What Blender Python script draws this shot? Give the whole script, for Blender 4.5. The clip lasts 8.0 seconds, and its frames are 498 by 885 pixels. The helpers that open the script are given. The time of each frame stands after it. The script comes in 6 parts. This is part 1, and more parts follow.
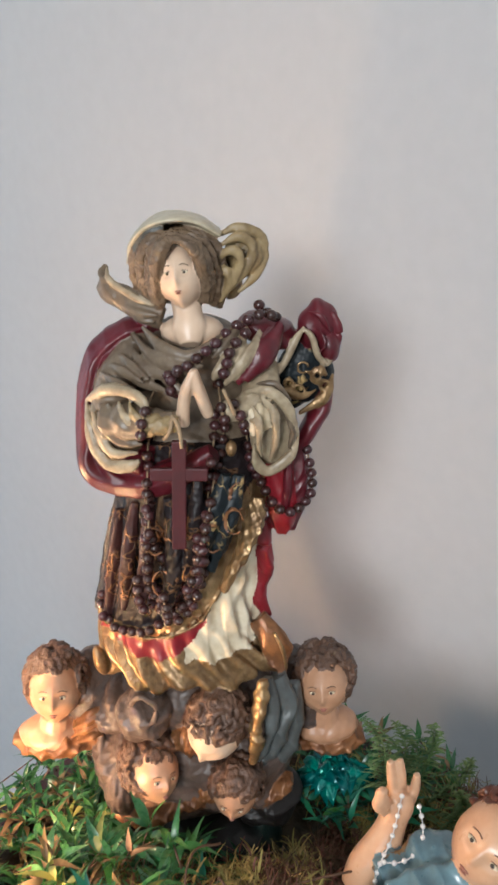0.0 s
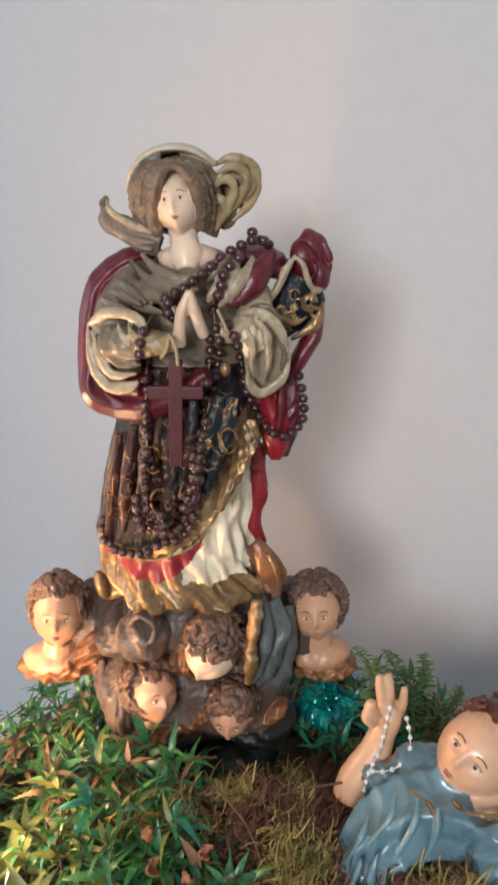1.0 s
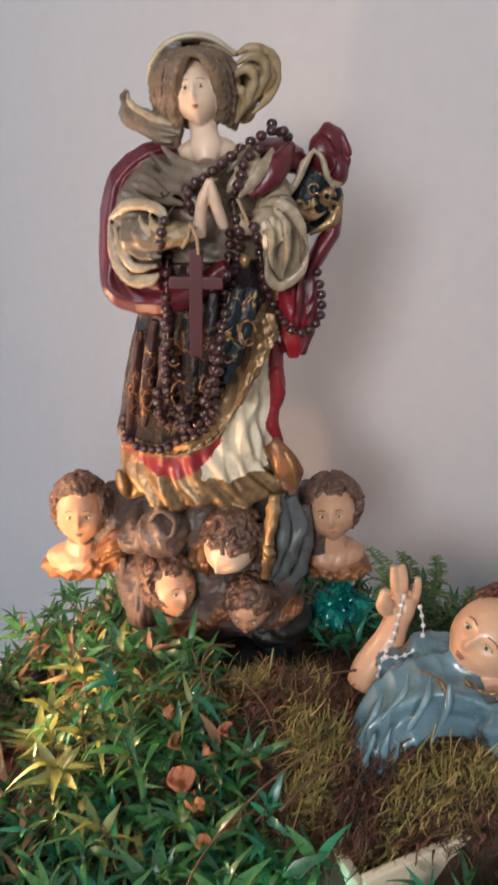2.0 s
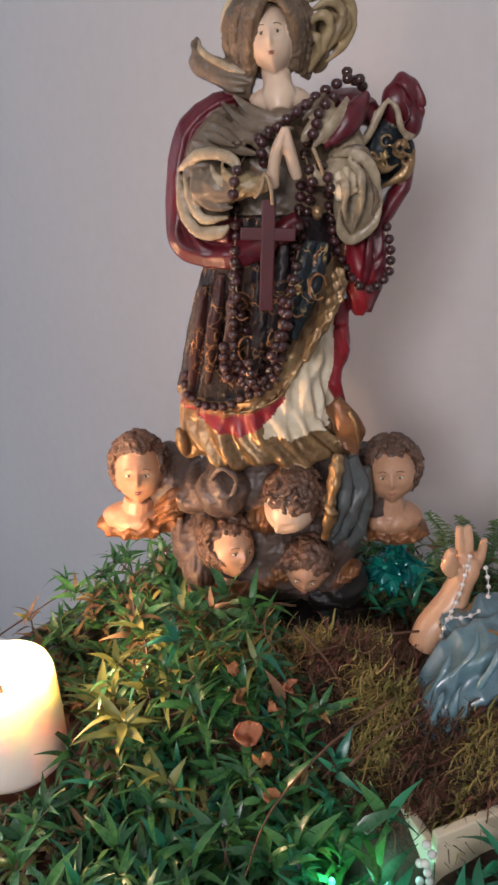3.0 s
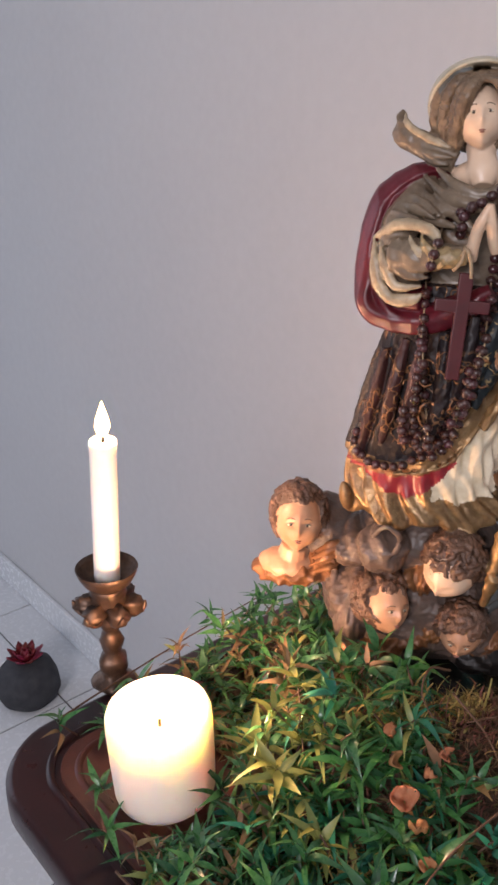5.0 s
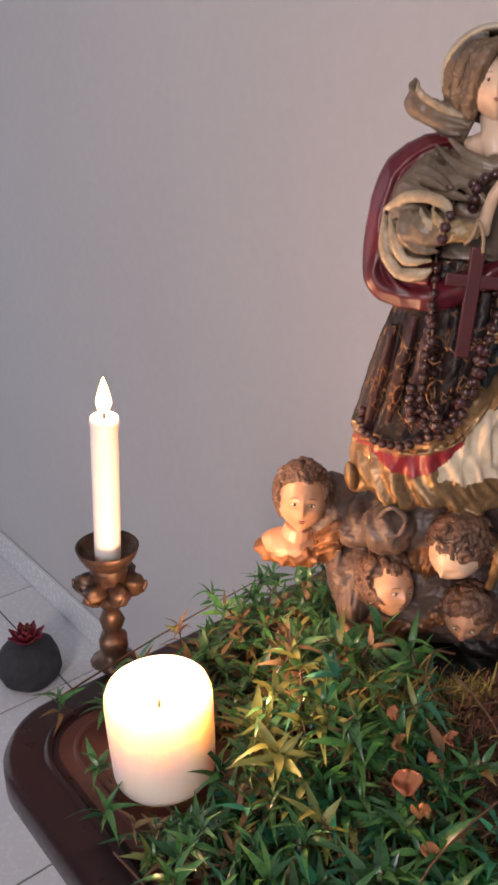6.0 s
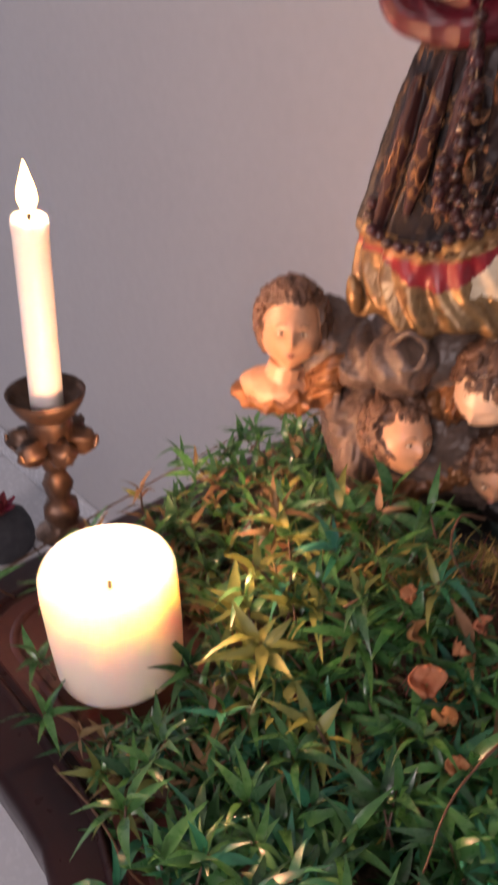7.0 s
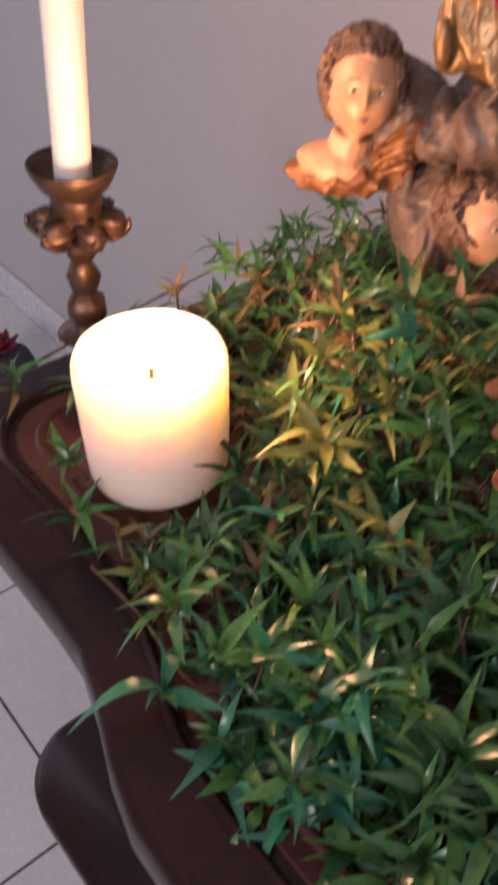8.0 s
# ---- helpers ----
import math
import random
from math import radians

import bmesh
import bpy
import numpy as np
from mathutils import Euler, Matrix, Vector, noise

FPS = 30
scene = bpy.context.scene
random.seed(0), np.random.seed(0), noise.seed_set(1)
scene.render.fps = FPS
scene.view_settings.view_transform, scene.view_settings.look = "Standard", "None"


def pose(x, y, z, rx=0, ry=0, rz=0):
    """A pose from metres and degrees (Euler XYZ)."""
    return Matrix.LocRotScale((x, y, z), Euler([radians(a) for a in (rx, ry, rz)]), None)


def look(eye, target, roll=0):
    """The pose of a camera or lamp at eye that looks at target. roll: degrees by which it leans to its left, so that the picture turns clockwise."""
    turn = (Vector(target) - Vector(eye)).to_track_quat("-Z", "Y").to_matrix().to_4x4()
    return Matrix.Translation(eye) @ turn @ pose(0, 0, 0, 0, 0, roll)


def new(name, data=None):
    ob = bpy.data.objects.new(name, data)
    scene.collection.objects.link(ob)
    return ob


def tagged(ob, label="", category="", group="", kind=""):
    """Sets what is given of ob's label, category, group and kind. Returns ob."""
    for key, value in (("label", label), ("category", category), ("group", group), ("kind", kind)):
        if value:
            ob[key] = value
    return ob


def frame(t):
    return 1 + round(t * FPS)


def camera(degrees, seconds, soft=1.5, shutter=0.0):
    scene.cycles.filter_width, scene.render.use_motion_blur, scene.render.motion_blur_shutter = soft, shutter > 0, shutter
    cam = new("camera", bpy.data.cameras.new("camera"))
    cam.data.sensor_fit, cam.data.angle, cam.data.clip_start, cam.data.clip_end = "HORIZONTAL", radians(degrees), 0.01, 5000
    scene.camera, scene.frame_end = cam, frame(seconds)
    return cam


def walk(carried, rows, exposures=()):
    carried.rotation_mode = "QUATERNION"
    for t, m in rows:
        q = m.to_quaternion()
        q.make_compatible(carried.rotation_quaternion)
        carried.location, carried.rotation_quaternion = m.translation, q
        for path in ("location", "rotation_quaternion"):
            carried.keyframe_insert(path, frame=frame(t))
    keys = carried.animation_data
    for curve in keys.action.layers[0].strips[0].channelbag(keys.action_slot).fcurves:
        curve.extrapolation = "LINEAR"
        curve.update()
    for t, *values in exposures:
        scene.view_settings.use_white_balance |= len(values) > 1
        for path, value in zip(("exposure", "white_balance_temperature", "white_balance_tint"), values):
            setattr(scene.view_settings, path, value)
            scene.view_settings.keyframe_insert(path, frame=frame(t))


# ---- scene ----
from mathutils.bvhtree import BVHTree

cam = camera(33.3, 8.0, soft=2.8, shutter=0.5)
METRES, EYE, TILT, LEAN, TURN = 0.5, 1.28, -21.0, 1.5, 0.0
ROWS = [
    (0.0, 0.0, 0.0, 0.0, 0.0, 0.0, -0.0),
    (0.5, -0.0004, -0.0291, -0.0458, 0.32, 0.42, -0.03),
    (1.0, 0.0168, -0.0453, -0.1017, 0.5, 0.31, -0.06),
    (2.5, -0.0165, -0.0684, -0.2182, 1.72, -3.16, -0.34),
    (3.0, -0.0611, -0.0611, -0.2292, 2.21, -3.28, -0.8),
    (3.5, -0.0471, -0.0882, -0.1941, 3.5, -2.3, -1.96),
    (4.0, -0.0852, -0.0918, -0.1899, 5.25, -1.93, -2.58),
    (4.5, -0.1123, -0.0752, -0.2237, 7.04, -3.0, -3.79),
    (5.0, -0.173, -0.094, -0.1822, 8.57, -2.38, -5.04),
    (6.5, -0.177, -0.02, -0.2208, 8.64, -5.73, -5.71),
    (7.0, -0.1941, 0.1928, -0.2784, 7.85, -12.0, -5.32),
    (7.5, -0.2286, 0.2417, -0.3111, 7.39, -17.18, -6.26),
    (8.0, -0.2537, 0.2627, -0.3872, 8.09, -21.23, -7.14),
]
EXPOSURES = [(0.0, 0.19, 6400, 8), (1.0, 0.18, 6450, 11), (2.5, -0.19, 6600, 16), (3.0, -0.32, 6600, 18), (3.5, -0.15, 6550, 18), (4.5, 0.0, 6700, 23), (5.0, -0.17, 6650, 22), (6.5, -0.42, 7450, 32), (7.0, -0.50, 7500, 36), (7.5, -0.50, 7500, 38), (8.0, -0.48, 7400, 37)]
walk(cam, [(t, pose(0, 0, EYE, TILT, LEAN, TURN) @ pose(METRES * x, METRES * y, METRES * z, 90 + pitch, roll, yaw)) for t, x, y, z, yaw, pitch, roll in ROWS],
     EXPOSURES)

# the room stands turned against the camera's first heading
ROOM = pose(0, 0, 0, 0, 0, -40)
TABLE_Z = 0.75

# ---- light ----
world = bpy.data.worlds.new("sky")
scene.world = world
world.use_nodes = True
wn = world.node_tree
sky = wn.nodes.new("ShaderNodeTexSky")
sky.sky_type, sky.sun_disc = "NISHITA", False
sky.sun_elevation, sky.sun_rotation = radians(40), radians(200)
wn.nodes["Background"].inputs["Strength"].default_value = 0.1
wn.links.new(sky.outputs["Color"], wn.nodes["Background"].inputs["Color"])


def lamp(name, kind, energy, colour, m, size=0.01, size_y=None):
    data = bpy.data.lights.new(name, kind)
    data.energy, data.color = energy, colour
    if kind == "AREA":
        data.shape, data.size, data.size_y = "RECTANGLE", size, size_y or size
    else:
        data.shadow_soft_size = size
    ob = new(name, data)
    ob.matrix_world = m
    return ob


# daylight in the opening of the window behind the camera
lamp("window_daylight", "AREA", 47, (0.95, 0.975, 1.0), ROOM @ look((0.75, -1.98, 1.88), (-0.1, 0.6, 1.0)), 0.7, 0.6)

lamp("doorway_daylight", "AREA", 14, (0.70, 0.86, 1.0), ROOM @ look((-2.56, -0.7, 1.1), (0.0, -0.3, 0.9)), 1.5, 2.0)

# ---- materials ----


def material(name, base, second=None, rough=0.6, metal=0.0, scale=30.0, fine=220.0, bump=0.15, mix=0.5, spec=0.5, coat=0.0,
             sss=0.0, sss_radius=(0.01, 0.006, 0.004), vary=0.0, trans=0.0):
    """A painted or natural surface: two colours broken up at a coarse and a fine scale, with relief."""
    m = bpy.data.materials.new(name)
    m.use_nodes = True
    nt = m.node_tree
    n, link = nt.nodes, nt.links.new
    b = n["Principled BSDF"]
    second = second or tuple(c * 0.75 for c in base)
    tc = n.new("ShaderNodeTexCoord")
    big, small = n.new("ShaderNodeTexNoise"), n.new("ShaderNodeTexNoise")
    big.inputs["Scale"].default_value, small.inputs["Scale"].default_value = scale, fine
    big.inputs["Detail"].default_value, small.inputs["Detail"].default_value = 5, 3
    for t in (big, small):
        link(tc.outputs["Object"], t.inputs["Vector"])
    ramp = n.new("ShaderNodeMapRange")
    ramp.inputs["From Min"].default_value, ramp.inputs["From Max"].default_value = 0.35, 0.68
    link(big.outputs["Fac"], ramp.inputs["Value"])
    blend = n.new("ShaderNodeMath")
    blend.operation = "MULTIPLY_ADD"
    blend.inputs[1].default_value = mix * 2
    link(small.outputs["Fac"], blend.inputs[0])
    sub = n.new("ShaderNodeMath")
    sub.operation = "MULTIPLY_ADD"
    sub.inputs[1].default_value, sub.inputs[2].default_value = 0.7, -mix * 0.7
    link(ramp.outputs["Result"], sub.inputs[0])
    link(sub.outputs[0], blend.inputs[2])
    blend.use_clamp = True
    col = n.new("ShaderNodeMix")
    col.data_type = "RGBA"
    col.inputs[6].default_value, col.inputs[7].default_value = (*base, 1), (*second, 1)
    link(blend.outputs[0], col.inputs[0])
    out = col.outputs[2]
    if vary:
        info, hsv = n.new("ShaderNodeObjectInfo"), n.new("ShaderNodeHueSaturation")
        geo = n.new("ShaderNodeNewGeometry")
        add = n.new("ShaderNodeMath")
        add.operation = "ADD"
        link(info.outputs["Random"], add.inputs[0])
        link(geo.outputs["Random Per Island"], add.inputs[1])
        frac = n.new("ShaderNodeMath")
        frac.operation = "FRACT"
        link(add.outputs[0], frac.inputs[0])
        for key, lo, hi in (("Value", 1 - vary, 1 + vary), ("Hue", 0.5 + vary * 0.07, 0.5 - vary * 0.07)):
            r = n.new("ShaderNodeMapRange")
            r.inputs["To Min"].default_value, r.inputs["To Max"].default_value = lo, hi
            link(frac.outputs[0], r.inputs["Value"])
            link(r.outputs["Result"], hsv.inputs[key])
        link(out, hsv.inputs["Color"])
        out = hsv.outputs["Color"]
    link(out, b.inputs["Base Color"])
    rr = n.new("ShaderNodeMapRange")
    rr.inputs["To Min"].default_value, rr.inputs["To Max"].default_value = max(0.03, rough - 0.1), min(1, rough + 0.12)
    link(small.outputs["Fac"], rr.inputs["Value"])
    link(rr.outputs["Result"], b.inputs["Roughness"])
    b.inputs["Metallic"].default_value = metal
    b.inputs["Specular IOR Level"].default_value = spec
    b.inputs["Coat Weight"].default_value = coat
    if sss:
        b.inputs["Subsurface Weight"].default_value = sss
        b.inputs["Subsurface Radius"].default_value = sss_radius
        b.inputs["Subsurface Scale"].default_value = 1.0
    if trans:
        tr, ms = n.new("ShaderNodeBsdfTranslucent"), n.new("ShaderNodeMixShader")
        link(out, tr.inputs["Color"])
        ms.inputs[0].default_value = trans
        link(b.outputs[0], ms.inputs[1])
        link(tr.outputs[0], ms.inputs[2])
        link(ms.outputs[0], n["Material Output"].inputs["Surface"])
    if bump:
        bp = n.new("ShaderNodeBump")
        bp.inputs["Strength"].default_value, bp.inputs["Distance"].default_value = bump, 0.002
        link(small.outputs["Fac"], bp.inputs["Height"])
        link(bp.outputs["Normal"], b.inputs["Normal"])
    return m


def glow(name, colour, strength):
    m = bpy.data.materials.new(name)
    m.use_nodes = True
    b = m.node_tree.nodes["Principled BSDF"]
    b.inputs["Base Color"].default_value = (*colour, 1)
    b.inputs["Emission Color"].default_value = (*colour, 1)
    b.inputs["Emission Strength"].default_value = strength
    return m


PAINT = material("wall_paint", (0.48, 0.48, 0.485), (0.43, 0.43, 0.44), 0.7, scale=1.5, fine=60, bump=0.12, mix=0.35)
CEILING = material("ceiling_paint", (0.8, 0.8, 0.79), (0.76, 0.76, 0.75), 0.9, scale=2, fine=80)
TILE = material("floor_tile", (0.62, 0.64, 0.66), (0.56, 0.58, 0.60), 0.25, scale=4, fine=90, bump=0.02, mix=0.3, vary=0.03)
GROUT = material("grout", (0.16, 0.16, 0.16), (0.11, 0.11, 0.11), 0.9, scale=30, fine=300)
DARK_WOOD = material("dark_wood", (0.030, 0.010, 0.010), (0.014, 0.006, 0.007), 0.30, scale=14, fine=120, bump=0.01, spec=0.25, coat=0.1)
RED_WOOD = material("red_wood", (0.085, 0.024, 0.017), (0.05, 0.015, 0.012), 0.42, scale=18, fine=140, bump=0.06, spec=0.35, coat=0.08)
BRASS = material("aged_copper", (0.14, 0.082, 0.055), (0.055, 0.034, 0.026), 0.40, metal=0.7, scale=60, fine=260, bump=0.25)
WAX = material("cream_wax", (0.92, 0.87, 0.79), (0.90, 0.84, 0.75), 0.5, scale=20, fine=120, bump=0.02, sss=0.9, sss_radius=(0.024, 0.018, 0.012), trans=0.22)
TAPER_WAX = material("white_wax", (0.90, 0.88, 0.86), (0.88, 0.85, 0.82), 0.4, scale=20, fine=120, bump=0.02, sss=0.6, sss_radius=(0.008, 0.006, 0.005), trans=0.15)
WICK = material("burnt_wick", (0.03, 0.025, 0.02), rough=0.9)
FLAME = glow("flame", (1.0, 0.62, 0.22), 22)
FRAME_WHITE = material("white_frame", (0.75, 0.75, 0.74), rough=0.4, scale=10, fine=90, bump=0.03)

# ---- mesh helpers ----


def thing(name, label, category, group="", kind=""):
    ob = new(name)
    ob.empty_display_size = 0.02
    return tagged(ob, label, category, group, kind)


def to_mesh(name, bm, mats, smooth=True):
    mesh = bpy.data.meshes.new(name)
    bm.normal_update()
    bm.to_mesh(mesh)
    bm.free()
    for m in mats if isinstance(mats, (list, tuple)) else [mats]:
        mesh.materials.append(m)
    if smooth:
        mesh.polygons.foreach_set("use_smooth", [True] * len(mesh.polygons))
    return mesh


def part(name, bm, mats, parent=None, label="", smooth=True):
    ob = new(name, to_mesh(name, bm, mats, smooth))
    ob.parent = parent
    return tagged(ob, label)


def skin(bm, rings, mat=0, closed=True, caps=True):
    """Faces between rings of points, each ring a loop."""
    vs = [[bm.verts.new(p) for p in r] for r in rings]
    n = len(vs[0])
    for a, b in zip(vs, vs[1:]):
        for i in range(n if closed else n - 1):
            j = (i + 1) % n
            bm.faces.new((a[i], a[j], b[j], b[i])).material_index = mat
    if caps and closed:
        for r, flip in ((vs[0], True), (vs[-1], False)):
            bm.faces.new(r[::-1] if flip else r).material_index = mat
    return vs


def lathe(bm, profile, n=32, mat=0, at=(0, 0, 0), wob=None, caps=True):
    """Turned form: profile rows (radius, height)."""
    rings = []
    for r, z in profile:
        ring = []
        for i in range(n):
            a = 2 * math.pi * i / n
            k = wob(a, z) if wob else 1.0
            ring.append((at[0] + r * k * math.cos(a), at[1] + r * k * math.sin(a), at[2] + z))
        rings.append(ring)
    return skin(bm, rings, mat, caps=caps)


def box(bm, lo, hi, mat=0, m=None, bevel=0.0):
    c = [(lo[i] + hi[i]) / 2 for i in range(3)]
    s = [hi[i] - lo[i] for i in range(3)]
    made = bmesh.ops.create_cube(bm, size=1, matrix=(m or Matrix()) @ Matrix.Translation(c) @ Matrix.Diagonal((*s, 1)))
    faces = {f for v in made["verts"] for f in v.link_faces}
    for f in faces:
        f.material_index = mat
    if bevel:
        edges = {e for v in made["verts"] for e in v.link_edges}
        bmesh.ops.bevel(bm, geom=list(edges), offset=bevel, segments=2, affect="EDGES", profile=0.6)


def smooth_path(pts, per=6):
    """Catmull-Rom through the points; each point may carry further numbers."""
    p = [np.array(q, float) for q in pts]
    p = [2 * p[0] - p[1]] + p + [2 * p[-1] - p[-2]]
    out = []
    for a, b, c, d in zip(p, p[1:], p[2:], p[3:]):
        for k in range(per):
            t = k / per
            out.append(0.5 * (2 * b + (c - a) * t + (2 * a - 5 * b + 4 * c - d) * t * t + (3 * b - a - 3 * c + d) * t ** 3))
    return out + [p[-2]]


def tube(bm, rows, n=16, mat=0, per=5, flat=(0, 0, 1), wob=None):
    """A tapered tube: rows (x, y, z, half-width, half-height); the half-height lies along flat as far as it can."""
    path = smooth_path(rows, per)
    rings = []
    for i, q in enumerate(path):
        d = Vector((path[min(i + 1, len(path) - 1)] - path[max(i - 1, 0)])[:3]).normalized()
        side = d.cross(Vector(flat))
        if side.length < 1e-4:
            side = d.cross(Vector((1, 0.02, 0)))
        side.normalize()
        up = side.cross(d)
        ring = []
        for k in range(n):
            a = 2 * math.pi * k / n
            w = wob(a, i / (len(path) - 1)) if wob else 1.0
            ring.append(Vector(q[:3]) + side * (max(q[3], 1e-4) * math.cos(a) * w) + up * (max(q[4], 1e-4) * math.sin(a) * w))
        rings.append(ring)
    return skin(bm, rings, mat)


def blob(bm, centre, radii, mat=0, turn=(0, 0, 0), n=24, m=16, shape=None):
    """A rounded lump; shape(unit vector) gives a factor on its radius."""
    rot = Euler([radians(a) for a in turn]).to_matrix()
    rings = []
    for j in range(1, m):
        th = math.pi * j / m
        ring = []
        for i in range(n):
            a = 2 * math.pi * i / n
            u = Vector((math.sin(th) * math.cos(a), math.sin(th) * math.sin(a), -math.cos(th)))
            k = shape(u) if shape else 1.0
            ring.append(Vector(centre) + rot @ Vector((u.x * radii[0] * k, u.y * radii[1] * k, u.z * radii[2] * k)))
        rings.append(ring)
    return skin(bm, rings, mat)


def sheet(bm, fn, nu, nv, thick, mat=0, mat_back=None, mat_fn=None):
    """A draped sheet with thickness: fn(u, v), u and v from 0 to 1."""
    grid = [[Vector(fn(i / nu, j / nv)) for j in range(nv + 1)] for i in range(nu + 1)]
    nor = []
    for i in range(nu + 1):
        row = []
        for j in range(nv + 1):
            a = grid[min(i + 1, nu)][j] - grid[max(i - 1, 0)][j]
            b = grid[i][min(j + 1, nv)] - grid[i][max(j - 1, 0)]
            c = a.cross(b)
            row.append(c.normalized() if c.length > 1e-12 else Vector((0, -1, 0)))
        nor.append(row)
    f = [[bm.verts.new(grid[i][j] + nor[i][j] * thick / 2) for j in range(nv + 1)] for i in range(nu + 1)]
    k = [[bm.verts.new(grid[i][j] - nor[i][j] * thick / 2) for j in range(nv + 1)] for i in range(nu + 1)]
    back = mat if mat_back is None else mat_back

    def quad(a, b, c, d, mi):
        bm.faces.new((a, b, c, d)).material_index = mi
    for i in range(nu):
        for j in range(nv):
            mi = mat_fn((i + 0.5) / nu, (j + 0.5) / nv) if mat_fn else mat
            quad(f[i][j], f[i + 1][j], f[i + 1][j + 1], f[i][j + 1], mi)
            quad(k[i][j], k[i][j + 1], k[i + 1][j + 1], k[i + 1][j], back)
    for i in range(nu):
        quad(f[i][0], k[i][0], k[i + 1][0], f[i + 1][0], mat)
        quad(f[i][nv], f[i + 1][nv], k[i + 1][nv], k[i][nv], mat)
    for j in range(nv):
        quad(f[0][j], f[0][j + 1], k[0][j + 1], k[0][j], mat)
        quad(f[nu][j], k[nu][j], k[nu][j + 1], f[nu][j + 1], mat)


# ---- the room ----
WALL_Y, LEFT, RIGHT, BACK, HIGH = 0.635, -2.6, 1.9, -2.05, 2.6


def wall(name, lo, hi, label):
    bm = bmesh.new()
    box(bm, lo, hi)
    ob = part(name, bm, PAINT, smooth=False)
    ob.matrix_world = ROOM
    return tagged(ob, label, "wall", kind="structure")


wall("wall_north", (LEFT - 0.12, WALL_Y, 0), (RIGHT + 0.12, WALL_Y + 0.12, HIGH), "smooth pale grey painted wall behind the console table")
wall("wall_east", (RIGHT, BACK, 0), (RIGHT + 0.12, WALL_Y, HIGH), "plain pale grey painted side wall")
bm = bmesh.new()
for lo, hi in (((LEFT - 0.12, BACK - 0.12, 0), (0.3, BACK, HIGH)), ((1.8, BACK - 0.12, 0), (RIGHT + 0.12, BACK, HIGH)),
               ((0.3, BACK - 0.12, 0), (1.8, BACK, 0.95)), ((0.3, BACK - 0.12, 2.25), (1.8, BACK, HIGH))):
    box(bm, lo, hi)
ob = part("wall_south", bm, PAINT, smooth=False)
ob.matrix_world = ROOM
tagged(ob, "pale grey painted wall with a window opening", "wall", kind="structure")
bm = bmesh.new()
for lo, hi in (((LEFT - 0.12, BACK, 0), (LEFT, -1.5, HIGH)), ((LEFT - 0.12, 0.1, 0), (LEFT, WALL_Y, HIGH)), ((LEFT - 0.12, -1.5, 2.15), (LEFT, 0.1, HIGH))):
    box(bm, lo, hi)
ob = part("wall_west", bm, PAINT, smooth=False)
ob.matrix_world = ROOM
tagged(ob, "pale grey painted side wall with a wide doorway", "wall", kind="structure")
bm = bmesh.new()
box(bm, (LEFT - 0.12, BACK - 0.12, HIGH), (RIGHT + 0.12, WALL_Y + 0.12, HIGH + 0.1))
ob = part("ceiling", bm, CEILING, smooth=False)
ob.matrix_world = ROOM
tagged(ob, "plain white painted ceiling", "ceiling", kind="structure")
window = thing("window_1", "plain white-framed window letting in daylight", "window", kind="structure")
window.matrix_world = ROOM @ pose(1.05, BACK - 0.06, 0)
bm = bmesh.new()
for lo, hi in (((-0.75, -0.03, 0.95), (-0.70, 0.03, 2.25)), ((0.70, -0.03, 0.95), (0.75, 0.03, 2.25)), ((-0.02, -0.03, 1.0), (0.02, 0.03, 2.2)),
               ((-0.70, -0.03, 0.95), (0.70, 0.03, 1.0)), ((-0.70, -0.03, 2.2), (0.70, 0.03, 2.25))):
    box(bm, lo, hi)
part("window_frame", bm, FRAME_WHITE, window, smooth=False)

base = thing("baseboard", "low pale tile baseboard along the wall", "baseboard", kind="structure")
base.matrix_world = ROOM
bm = bmesh.new()
box(bm, (LEFT, WALL_Y - 0.012, 0.001), (RIGHT, WALL_Y - 0.001, 0.075), bevel=0.003)
part("board", bm, TILE, base, smooth=False)

# floor: a grout bed with tiles laid on it
TILE_SIZE, TILE_X, TILE_Y = 0.388, -0.593, 0.125
floor = thing("floor", "large pale grey glossy floor tiles with dark joints", "floor", kind="structure")
floor.matrix_world = ROOM
bm = bmesh.new()
box(bm, (LEFT - 0.12, BACK - 0.12, -0.1), (RIGHT + 0.12, WALL_Y + 0.12, -0.003))
part("joint_bed", bm, GROUT, floor, smooth=False)
bm = bmesh.new()
g = TILE_SIZE / 2 - 0.0022
box(bm, (-g, -g, -0.008), (g, g, 0), bevel=0.0012)
tile_mesh = to_mesh("tile", bm, TILE, False)
for i in range(-6, 8):
    for j in range(-7, 2):
        x, y = TILE_X + (i + 0.5) * TILE_SIZE, TILE_Y + (j + 0.5) * TILE_SIZE
        if LEFT - 0.1 < x < RIGHT + 0.1 and BACK - 0.1 < y < WALL_Y + 0.2:
            ob = new("tile", tile_mesh)
            ob.parent = floor
            ob.location = (x, y, 0)

# ---- the console table ----
T_LEFT, T_RIGHT, T_FRONT, T_BACK = -0.525, 0.62, 0.017, 0.535


